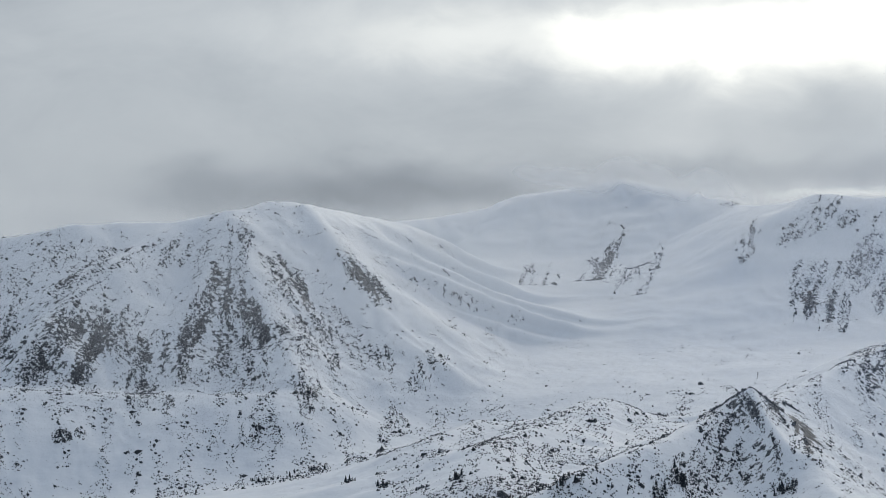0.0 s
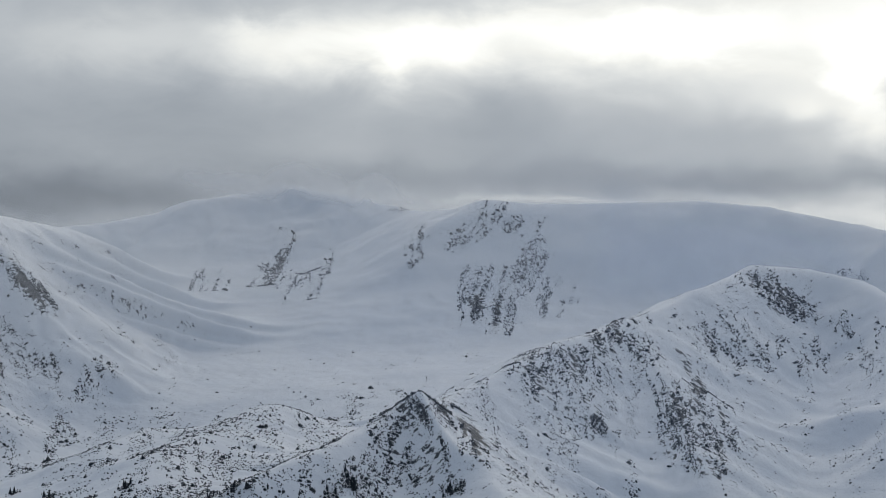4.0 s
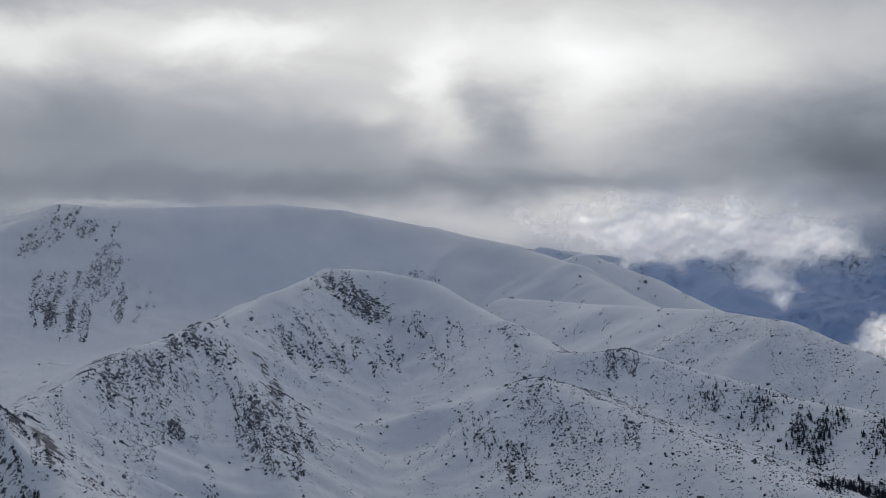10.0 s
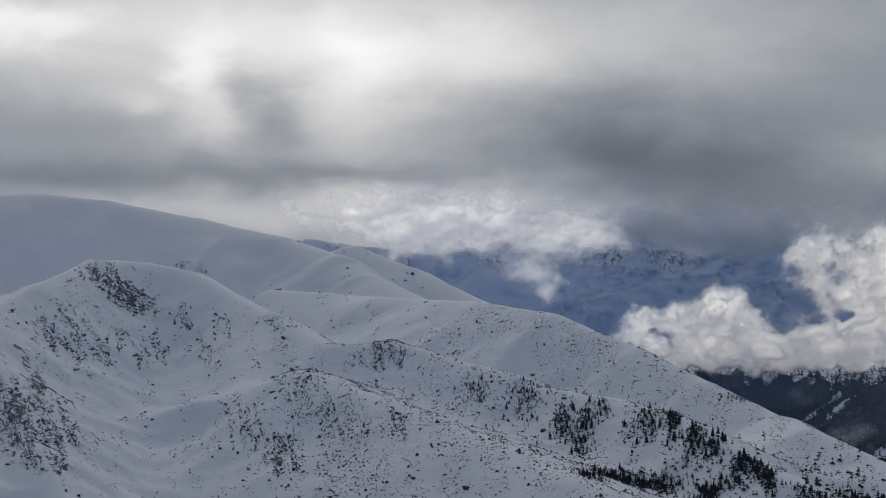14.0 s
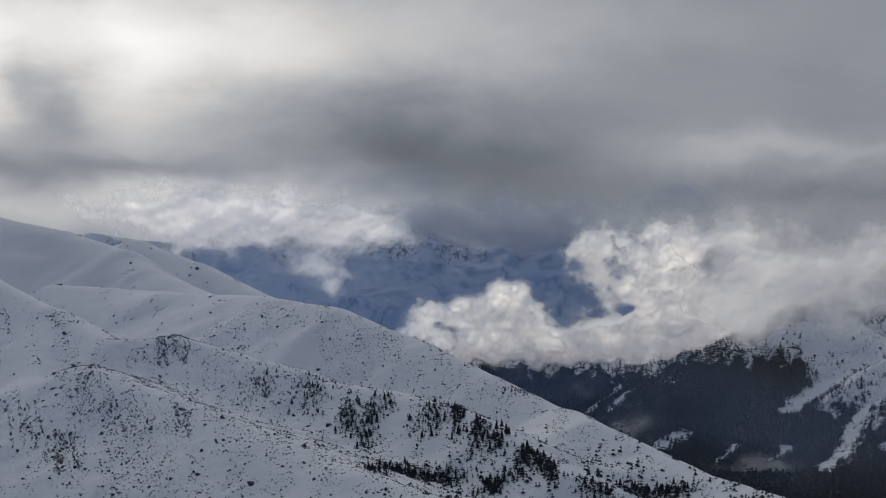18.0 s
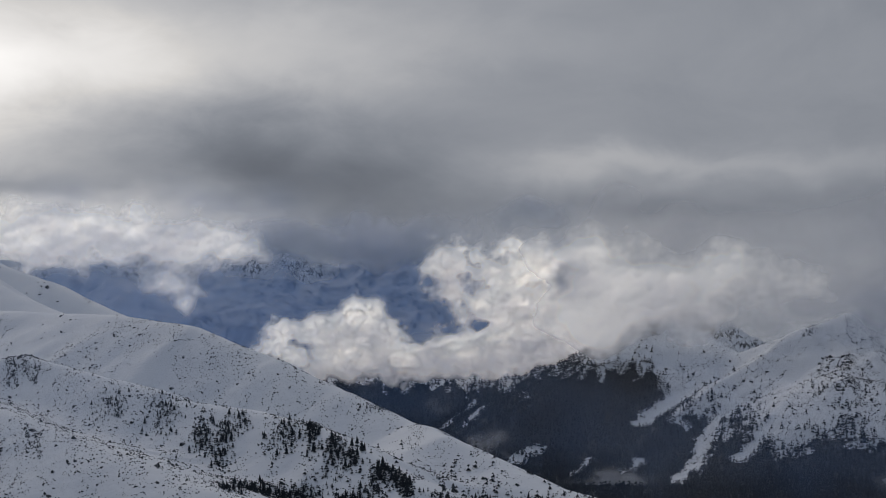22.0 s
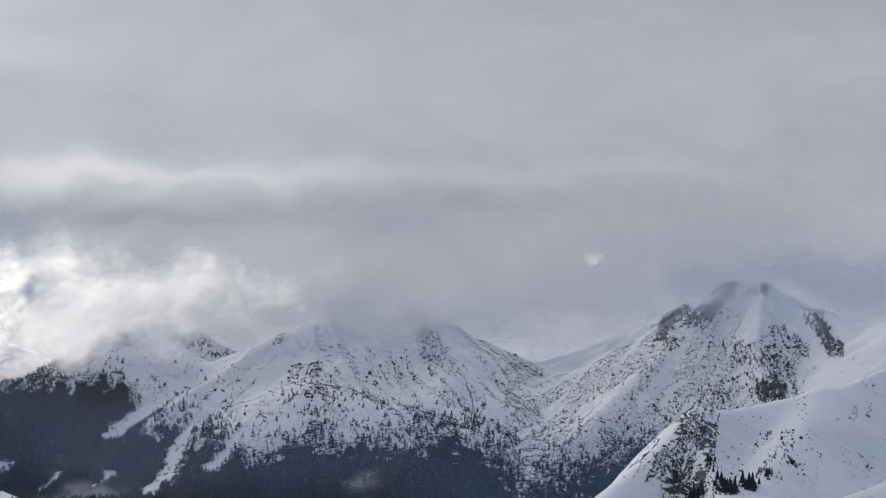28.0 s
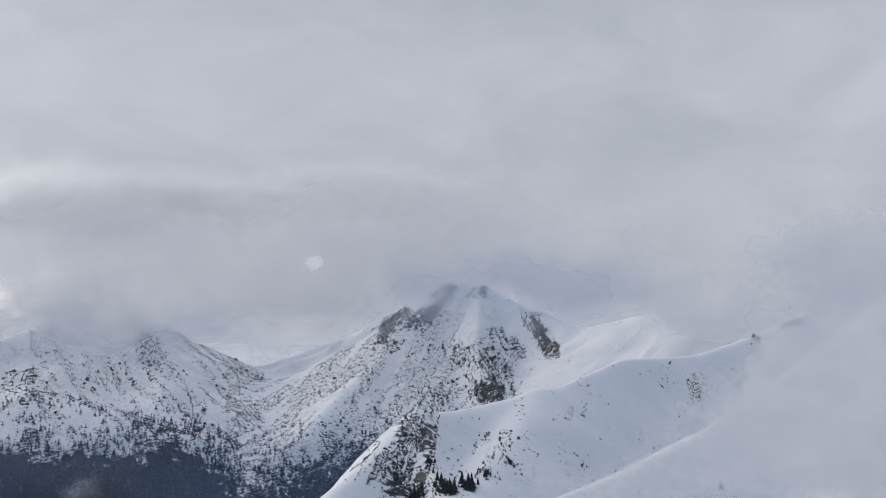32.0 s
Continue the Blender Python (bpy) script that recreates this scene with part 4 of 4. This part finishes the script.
STANDS["shoulder_end"] = ("dark spruce on the lower end of the snow shoulder", ((35.58, 1620, 19, 18, 10, 8), (36.96, 1608, 15, 17, 10, 8), (38.00, 1572, 9, 13, 6, 9), (39.21, 1590, 14, 24, 8, 9), (39.81, 1554, 7, 19, 6, 10), (41.10, 1548, 19, 13, 12, 9), (42.48, 1668, 15, 16, 12, 9), (43.51, 1668, 20, 14, 16, 9), (39.04, 2010, 36, 10, 8, 6)))
STANDS["pyramid_foot"] = ("dark spruce standing in snow below the small rocky ridge", ((-2.82, 1908, 6, 9, 2, 9), (-1.78, 1824, 7, 9, 3, 9), (0.46, 1746, 6, 8, 4, 8), (1.27, 1548, 4, 9, 4, 11), (2.27, 1542, 14, 11, 8, 7), (2.87, 1488, 9, 11, 6, 7), (3.73, 1320, 12, 11, 6, 7), (6.64, 1338, 8, 11, 5, 8), (7.24, 1362, 5, 13, 6, 8), (10.36, 1356, 7, 5, 6, 6), (-4.02, 2382, 7, 17, 5, 8), (-5.22, 2184, 39, 18, 8, 8), (-3.85, 2208, 12, 19, 6, 8)))
STANDS["snow_ridge_foot"] = ("dark spruce at the foot of the bright snow ridge", ((64.56, 1224, 6, 7, 8, 9), (65.51, 1212, 6, 9, 9, 10), (66.20, 1224, 4, 9, 8, 10), (65.34, 1230, 7, 9, 6, 7), (67.49, 1290, 4, 5, 2, 5), (66.71, 1260, 9, 11, 5, 6), (63.96, 1218, 7, 7, 5, 8), (64.99, 1266, 5, 11, 5, 6)))
# ---- the valley forest: thousands of spruces that nobody could count ----
FOREST_SHAPES = [spruce_arrays(1.0, 2, 3) for _ in range(6)]


def thicket(label, stands):
    """Low growth that fills a stand, too dense to count."""
    az, dist, tall = [], [], []
    for a0, d0, sideways, along, count, high in stands:
        n = count * 11
        az.append(a0 + np.degrees(rng.normal(0, 0.55, n) * sideways / d0))
        dist.append(d0 + rng.normal(0, 0.6, n) * along)
        tall.append(high * rng.uniform(0.2, 0.62, n))
    az, dist, tall = np.concatenate(az), np.concatenate(dist), np.concatenate(tall)
    n = len(az)
    still = (np.tile([1.0, 0, 0], (n, 1)), np.tile([0, 1.0, 0], (n, 1)), np.tile([0, 0, 1.0], (n, 1)))
    grow = tall[:, None] * np.stack([rng.uniform(1.3, 2.2, n), rng.uniform(1.3, 2.2, n), np.ones(n)], -1)
    vs, fs = scatter(FOREST_SHAPES, rng.integers(0, 6, n), on_land(az, dist) - np.array([0, 0, 0.2]), still, grow)
    tagged(new("spruce_thicket", build_mesh("spruce_thicket", vs, fs, needle_green)), label, "thicket", kind="stuff")


def forest(label, az_low, az_high, near, far, tree_line, count, tall, fringe=0):
    az = rng.uniform(az_low, az_high, count * 7)
    dist = np.sqrt(rng.uniform(near ** 2, far ** 2, count * 7))
    h = sample(HEIGHT, az, dist)
    keep = wooded(az, dist, h + rng.normal(0, 12, len(h)), tree_line) > 0
    if fringe:
        # straggling trees over the closed forest, in files up the ribs
        x, y = dist * np.sin(np.radians(az)), dist * np.cos(np.radians(az))
        higher = wooded(az, dist, h - fringe * rng.uniform(0, 1, len(h)) ** 2, tree_line) > 0
        keep = ~keep & higher & (fbm(az * 3.0 + 0.006 * dist, dist / 200.0, 2, 83) + 0.5 * fbm(x / 18, y / 18, 2, 84) > 0.02)
    az, dist = az[keep][:count], dist[keep][:count]
    n = len(az)
    still = (np.tile([1.0, 0, 0], (n, 1)), np.tile([0, 1.0, 0], (n, 1)), np.tile([0, 0, 1.0], (n, 1)))
    grow = (tall * rng.uniform(0.5, 1.2, n))[:, None] * np.stack([rng.uniform(1.2, 1.8, n), rng.uniform(1.2, 1.8, n), np.ones(n)], -1)
    vs, fs = scatter(FOREST_SHAPES, rng.integers(0, 6, n), on_land(az, dist) - np.array([0, 0, 0.3]), still, grow)
    tagged(new("spruce_forest", build_mesh("spruce_forest", vs, fs, needle_green)), label, "forest", kind="stuff")


forest("dense dark spruce forest on the shaded valley side", 37, 68, 2500, 4000, VALLEY_TREE_LINE, 52000, 10.5)
forest("straggling spruces above the edge of the valley forest", 40, 66, 2700, 3700, VALLEY_TREE_LINE, 4200, 10.0, 70)
forest("dark belt of spruces along the foot of the snow shoulder", 36, 49, 1480, 1900, ((36, 49), (-232, -232)), 900, 8.0)

for stand_name, (words, stands) in STANDS.items():
    thicket("low dark young spruce filling the stand", stands)
    for a0, d0, sideways, along, count, tall in stands:
        for _ in range(count):
            a = a0 + np.degrees(rng.normal(0, 0.55) * sideways / d0)
            plant_spruce(a, d0 + rng.normal(0, 0.6) * along, tall * rng.uniform(0.45, 1.0), words, "spruces of the " + stand_name.replace("_", " "))
# ---- clouds: billowing banks of mist, thin at their edges; haze as see-through sheets ----
def cloud_material(name, thin, core_shade, both_sides, wisp_size=0.006, wisp_amount=1.0):
    """Mist with painted shading: a darker colour for its cores and bases than its thin edges."""
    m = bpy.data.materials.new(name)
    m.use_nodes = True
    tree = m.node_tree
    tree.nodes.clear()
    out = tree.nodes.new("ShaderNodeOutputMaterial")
    mist, shading = tree.nodes.new("ShaderNodeAttribute"), tree.nodes.new("ShaderNodeAttribute")
    mist.attribute_name, shading.attribute_name = "mist", "shading"
    colour = blend(tree, shading.outputs["Fac"], thin, core_shade)
    face, back, clear = tree.nodes.new("ShaderNodeBsdfDiffuse"), tree.nodes.new("ShaderNodeBsdfTranslucent"), tree.nodes.new("ShaderNodeBsdfTransparent")
    tree.links.new(colour, face.inputs[0])
    tree.links.new(colour, back.inputs[0])
    whole = tree.nodes.new("ShaderNodeMixShader")
    if both_sides:
        # bright cloud: the light of both sides leaves it again
        body = tree.nodes.new("ShaderNodeAddShader")
        sockets = body.inputs[0], body.inputs[1]
    else:
        body = tree.nodes.new("ShaderNodeMixShader")
        body.inputs[0].default_value = 0.5
        sockets = body.inputs[1], body.inputs[2]
    tree.links.new(face.outputs[0], sockets[0])
    tree.links.new(back.outputs[0], sockets[1])
    wisp = calc(tree, "ADD", mist.outputs["Fac"], calc(tree, "MULTIPLY", calc(tree, "SUBTRACT", noise_at(tree, wisp_size, 6, 0.62), 0.5), calc(tree, "MULTIPLY", calc(tree, "MULTIPLY", mist.outputs["Fac"], wisp_amount), calc(tree, "SUBTRACT", 1.0, mist.outputs["Fac"]))))
    tree.links.new(wisp, whole.inputs[0])
    tree.links.new(clear.outputs[0], whole.inputs[1])
    tree.links.new(body.outputs[0], whole.inputs[2])
    tree.links.new(whole.outputs[0], out.inputs[0])
    return m


# how brightly lit each cloud looks is put into its colour
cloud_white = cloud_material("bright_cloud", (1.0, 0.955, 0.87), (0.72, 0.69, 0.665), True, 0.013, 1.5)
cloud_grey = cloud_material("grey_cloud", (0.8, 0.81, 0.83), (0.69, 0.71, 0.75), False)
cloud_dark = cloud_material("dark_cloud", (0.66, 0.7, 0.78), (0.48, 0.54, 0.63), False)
# painted haze: the blue of distant air is put into these sheet colours
pale_tint = cloud_material("painted_pale_haze", (0.55, 0.64, 0.82), (0.55, 0.64, 0.82), False)
blue_tint = cloud_material("painted_blue_haze", (0.2, 0.34, 0.64), (0.2, 0.34, 0.64), False)


def cloud(name, label, distance, puffs, mat, relief=60, grain_size=1.0, edge=0.5, gain=1.6, most=1.0, seed=0, curly=0.55):
    """A bank of cloud at a distance. puffs: azimuth, height, half width, half height (degrees), thickness."""
    low_a, high_a = min(p[0] - 2.2 * p[2] for p in puffs), max(p[0] + 2.2 * p[2] for p in puffs)
    low_e, high_e = min(p[1] - 2.2 * p[3] for p in puffs), max(p[1] + 2.2 * p[3] for p in puffs)
    a, e = np.meshgrid(np.arange(low_a, high_a, 0.06), np.arange(low_e, high_e, 0.06))
    wa = a + 0.5 * grain_size * fbm(a / grain_size, e / grain_size, 3, 90 + seed)
    we = e + 0.4 * grain_size * fbm(a / grain_size + 40, e / grain_size, 3, 93 + seed)
    mass, low_side = 0, 0
    for pa, pe, sa, se, amount in puffs:
        puff = amount * np.exp(-((wa - pa) / sa) ** 2 - ((we - pe) / se) ** 2)
        mass, low_side = mass + puff, low_side + puff * (pe + 0.25 * se - we) / se
    curl = fbm(a / (0.9 * grain_size), e / (0.7 * grain_size), 4, 96 + seed, 0.55)
    dense = np.clip((mass + curly * curl * np.clip(mass * 2, 0, 1) - edge) * gain, 0, 1)
    dense = dense * dense * (3 - 2 * dense) * most
    frame_fade = smooth(0, 0.8, a - low_a) * smooth(0, 0.8, high_a - a) * smooth(0, 0.5, e - low_e) * smooth(0, 0.5, high_e - e)
    # painted shade: darker colour towards the base and inside the billows
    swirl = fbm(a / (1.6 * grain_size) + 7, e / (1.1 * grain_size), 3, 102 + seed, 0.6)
    core_shade = np.clip(0.3 + 0.6 * low_side / np.maximum(mass, 0.05) + 0.75 * swirl + 0.2 * np.clip(mass - 0.7, 0, 1), 0, 1)
    billow = np.abs(fbm(a / (1.3 * grain_size), e / (1.0 * grain_size), 4, 99 + seed))
    d = distance + relief * (1.2 - np.clip(mass, 0, 1.2) + 0.5 * billow - 0.35 * curl)
    ar, er = np.radians(a), np.radians(e)
    verts = np.stack([d * np.sin(ar), d * np.cos(ar), EYE[2] + d * np.tan(er)], -1).reshape(-1, 3)
    r, c = a.shape
    k = np.arange(r * c).reshape(r, c)
    faces = np.stack([k[:-1, :-1], k[:-1, 1:], k[1:, 1:], k[1:, :-1]], -1).reshape(-1, 4)
    strength = (dense * frame_fade).ravel()
    # keep only the cells that hold some mist
    faces = faces[strength[faces].max(1) > 0.004]
    used = np.unique(faces)
    new_index = np.zeros(r * c, int)
    new_index[used] = np.arange(len(used))
    m = build_mesh(name, verts[used], new_index[faces], mat, True)
    lay = m.attributes.new("mist", "FLOAT", "POINT")
    lay.data.foreach_set("value", strength[used].astype(np.float32))
    lay = m.attributes.new("shading", "FLOAT", "POINT")
    lay.data.foreach_set("value", core_shade.ravel()[used].astype(np.float32))
    return tagged(new(name, m), label, "cloud", "clouds over the valley")


# see-through sheet whose blue colour paints distance onto the far range
cloud("haze_layer", "thin sheet tinted blue as haze before the far range", 4230, ((31, -2.0, 7, 2.2, 1.0), (39, -2.5, 7, 2.4, 1.0)), blue_tint, 0, 4.0, 0.05, 0.9, 0.6, 1)
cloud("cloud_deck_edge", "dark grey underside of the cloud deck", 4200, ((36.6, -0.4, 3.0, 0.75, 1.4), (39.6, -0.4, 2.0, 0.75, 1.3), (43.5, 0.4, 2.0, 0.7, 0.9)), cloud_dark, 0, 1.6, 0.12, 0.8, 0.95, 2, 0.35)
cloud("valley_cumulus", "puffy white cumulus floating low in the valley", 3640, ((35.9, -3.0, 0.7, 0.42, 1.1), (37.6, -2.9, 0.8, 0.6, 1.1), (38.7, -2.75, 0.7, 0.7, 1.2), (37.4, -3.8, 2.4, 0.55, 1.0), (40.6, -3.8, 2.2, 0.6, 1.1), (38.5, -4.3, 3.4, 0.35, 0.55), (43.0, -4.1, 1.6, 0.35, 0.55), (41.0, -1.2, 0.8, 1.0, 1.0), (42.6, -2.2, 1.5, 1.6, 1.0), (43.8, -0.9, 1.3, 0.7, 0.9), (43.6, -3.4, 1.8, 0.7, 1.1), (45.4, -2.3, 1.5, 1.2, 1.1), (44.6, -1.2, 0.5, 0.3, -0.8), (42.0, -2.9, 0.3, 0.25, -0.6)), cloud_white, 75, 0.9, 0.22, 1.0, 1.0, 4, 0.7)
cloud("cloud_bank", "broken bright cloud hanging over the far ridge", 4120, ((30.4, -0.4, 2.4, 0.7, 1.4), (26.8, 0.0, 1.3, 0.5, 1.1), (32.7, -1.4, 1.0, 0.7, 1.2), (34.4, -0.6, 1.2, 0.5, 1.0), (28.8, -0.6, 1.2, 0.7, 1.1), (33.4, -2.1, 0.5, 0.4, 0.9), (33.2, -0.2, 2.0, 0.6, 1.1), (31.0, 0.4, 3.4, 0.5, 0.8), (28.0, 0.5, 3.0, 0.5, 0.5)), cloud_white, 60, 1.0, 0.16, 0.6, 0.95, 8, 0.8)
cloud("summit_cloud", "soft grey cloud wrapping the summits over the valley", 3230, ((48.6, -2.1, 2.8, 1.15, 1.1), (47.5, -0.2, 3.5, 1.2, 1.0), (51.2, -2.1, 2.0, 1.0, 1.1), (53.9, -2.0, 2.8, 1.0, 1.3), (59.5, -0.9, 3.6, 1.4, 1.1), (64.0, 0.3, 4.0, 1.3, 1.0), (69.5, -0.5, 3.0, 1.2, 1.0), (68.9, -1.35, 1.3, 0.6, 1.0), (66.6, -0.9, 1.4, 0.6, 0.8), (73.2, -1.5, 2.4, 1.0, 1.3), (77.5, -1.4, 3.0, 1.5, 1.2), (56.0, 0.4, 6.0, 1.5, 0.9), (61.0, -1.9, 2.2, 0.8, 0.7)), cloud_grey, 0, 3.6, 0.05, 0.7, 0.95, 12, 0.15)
# sunlit part of the summit cloud, brightened by the white material
cloud("lit_cloud", "brighter cloud beside the summits, its sunlit look put into the colour", 2750, ((47.6, -1.8, 2.6, 1.3, 1.0), (45.9, -1.9, 1.6, 1.3, 1.0), (45.4, -3.2, 1.2, 0.5, 0.7), (50.6, -1.4, 3.2, 1.3, 0.55), (44.6, -0.6, 1.6, 0.7, 0.7)), cloud_white, 20, 1.6, 0.04, 0.68, 0.93, 33, 0.32)
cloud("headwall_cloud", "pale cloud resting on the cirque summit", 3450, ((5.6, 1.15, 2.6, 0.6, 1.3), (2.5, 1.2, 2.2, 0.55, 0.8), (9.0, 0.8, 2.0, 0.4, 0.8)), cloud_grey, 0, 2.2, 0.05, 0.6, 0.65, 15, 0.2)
# see-through grey sheets, added to lift dark tones the way haze does
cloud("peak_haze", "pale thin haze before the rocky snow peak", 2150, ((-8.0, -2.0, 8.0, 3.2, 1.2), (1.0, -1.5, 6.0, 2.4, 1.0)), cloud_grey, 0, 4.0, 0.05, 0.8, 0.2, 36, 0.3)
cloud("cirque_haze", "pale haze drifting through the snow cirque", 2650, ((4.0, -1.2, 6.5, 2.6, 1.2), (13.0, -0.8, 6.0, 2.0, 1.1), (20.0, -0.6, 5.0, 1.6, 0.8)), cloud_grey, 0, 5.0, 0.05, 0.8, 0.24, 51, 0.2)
# the dome's bluish shade, laid over it as a coloured sheet
cloud("dome_tint", "thin blue sheet that tints the smooth white dome as if shaded", 2420, ((16.5, -0.8, 3.4, 1.5, 1.2), (20.5, -0.9, 2.4, 1.0, 0.8)), pale_tint, 0, 4.0, 0.05, 0.8, 0.26, 54, 0.25)
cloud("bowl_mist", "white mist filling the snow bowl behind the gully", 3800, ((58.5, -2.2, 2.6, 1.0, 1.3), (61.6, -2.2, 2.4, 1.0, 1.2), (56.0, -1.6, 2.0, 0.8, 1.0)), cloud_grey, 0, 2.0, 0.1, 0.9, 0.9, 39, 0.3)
# another grey sheet that pales the far side like distant air
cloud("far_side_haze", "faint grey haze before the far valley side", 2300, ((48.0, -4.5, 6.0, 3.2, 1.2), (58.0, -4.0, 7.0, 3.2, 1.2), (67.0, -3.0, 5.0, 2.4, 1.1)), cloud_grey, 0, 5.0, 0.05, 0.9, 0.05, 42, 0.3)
# pale blue sheets: painted haze that softens slopes and summit rocks
cloud("middle_haze", "pale blue sheet painted as haze before the middle snow slopes", 1230, ((12.0, -3.0, 7.0, 4.5, 1.3), (21.0, -3.0, 7.0, 4.5, 1.3), (30.0, -4.0, 5.0, 3.0, 1.0)), pale_tint, 0, 6.0, 0.05, 0.9, 0.11, 45, 0.2)
cloud("summit_haze", "thin sheet tinted pale blue as mist before the rock summit", 3140, ((65.8, -1.5, 3.0, 1.1, 1.2), (69.5, -1.7, 2.0, 0.9, 1.0), (55.0, -2.6, 4.0, 0.9, 0.9)), pale_tint, 0, 2.5, 0.05, 0.9, 0.42, 48, 0.3)
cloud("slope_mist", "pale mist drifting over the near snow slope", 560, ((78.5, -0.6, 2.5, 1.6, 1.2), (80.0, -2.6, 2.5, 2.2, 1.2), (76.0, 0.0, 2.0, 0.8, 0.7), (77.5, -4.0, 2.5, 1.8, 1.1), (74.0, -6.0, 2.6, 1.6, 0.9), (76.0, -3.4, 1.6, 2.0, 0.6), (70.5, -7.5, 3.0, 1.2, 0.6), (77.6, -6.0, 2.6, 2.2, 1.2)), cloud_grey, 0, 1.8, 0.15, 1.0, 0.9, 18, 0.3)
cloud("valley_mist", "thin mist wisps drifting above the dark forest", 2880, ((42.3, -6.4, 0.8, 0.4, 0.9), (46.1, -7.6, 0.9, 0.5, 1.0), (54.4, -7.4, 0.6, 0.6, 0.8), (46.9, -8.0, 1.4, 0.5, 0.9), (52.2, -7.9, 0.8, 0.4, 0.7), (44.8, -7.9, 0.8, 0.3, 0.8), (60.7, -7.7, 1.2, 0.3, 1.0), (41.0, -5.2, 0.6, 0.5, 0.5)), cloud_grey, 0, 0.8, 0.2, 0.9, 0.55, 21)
# blue sheet that paints air haze over the dark forest
cloud("valley_haze", "faint sheet tinted blue as haze over the deep valley", 2450, ((40.0, -4.8, 4.0, 1.6, 1.2), (48.0, -6.0, 6.0, 1.8, 1.0), (57.0, -6.8, 6.0, 1.6, 1.0), (63.0, -6.8, 4.0, 1.5, 1.0)), blue_tint, 0, 3.0, 0.05, 0.8, 0.16, 24, 0.3)
# added bright puff in front; the grey cloud behind has no opening
cloud("gap_puff", "small white puff set before the grey cloud as its sunlit break", 3190, ((61.45, -0.62, 0.26, 0.2, 2.2), (61.65, -0.45, 0.16, 0.14, 1.4)), cloud_white, 0, 0.3, 0.5, 1.6, 1.0, 30, 0.5)
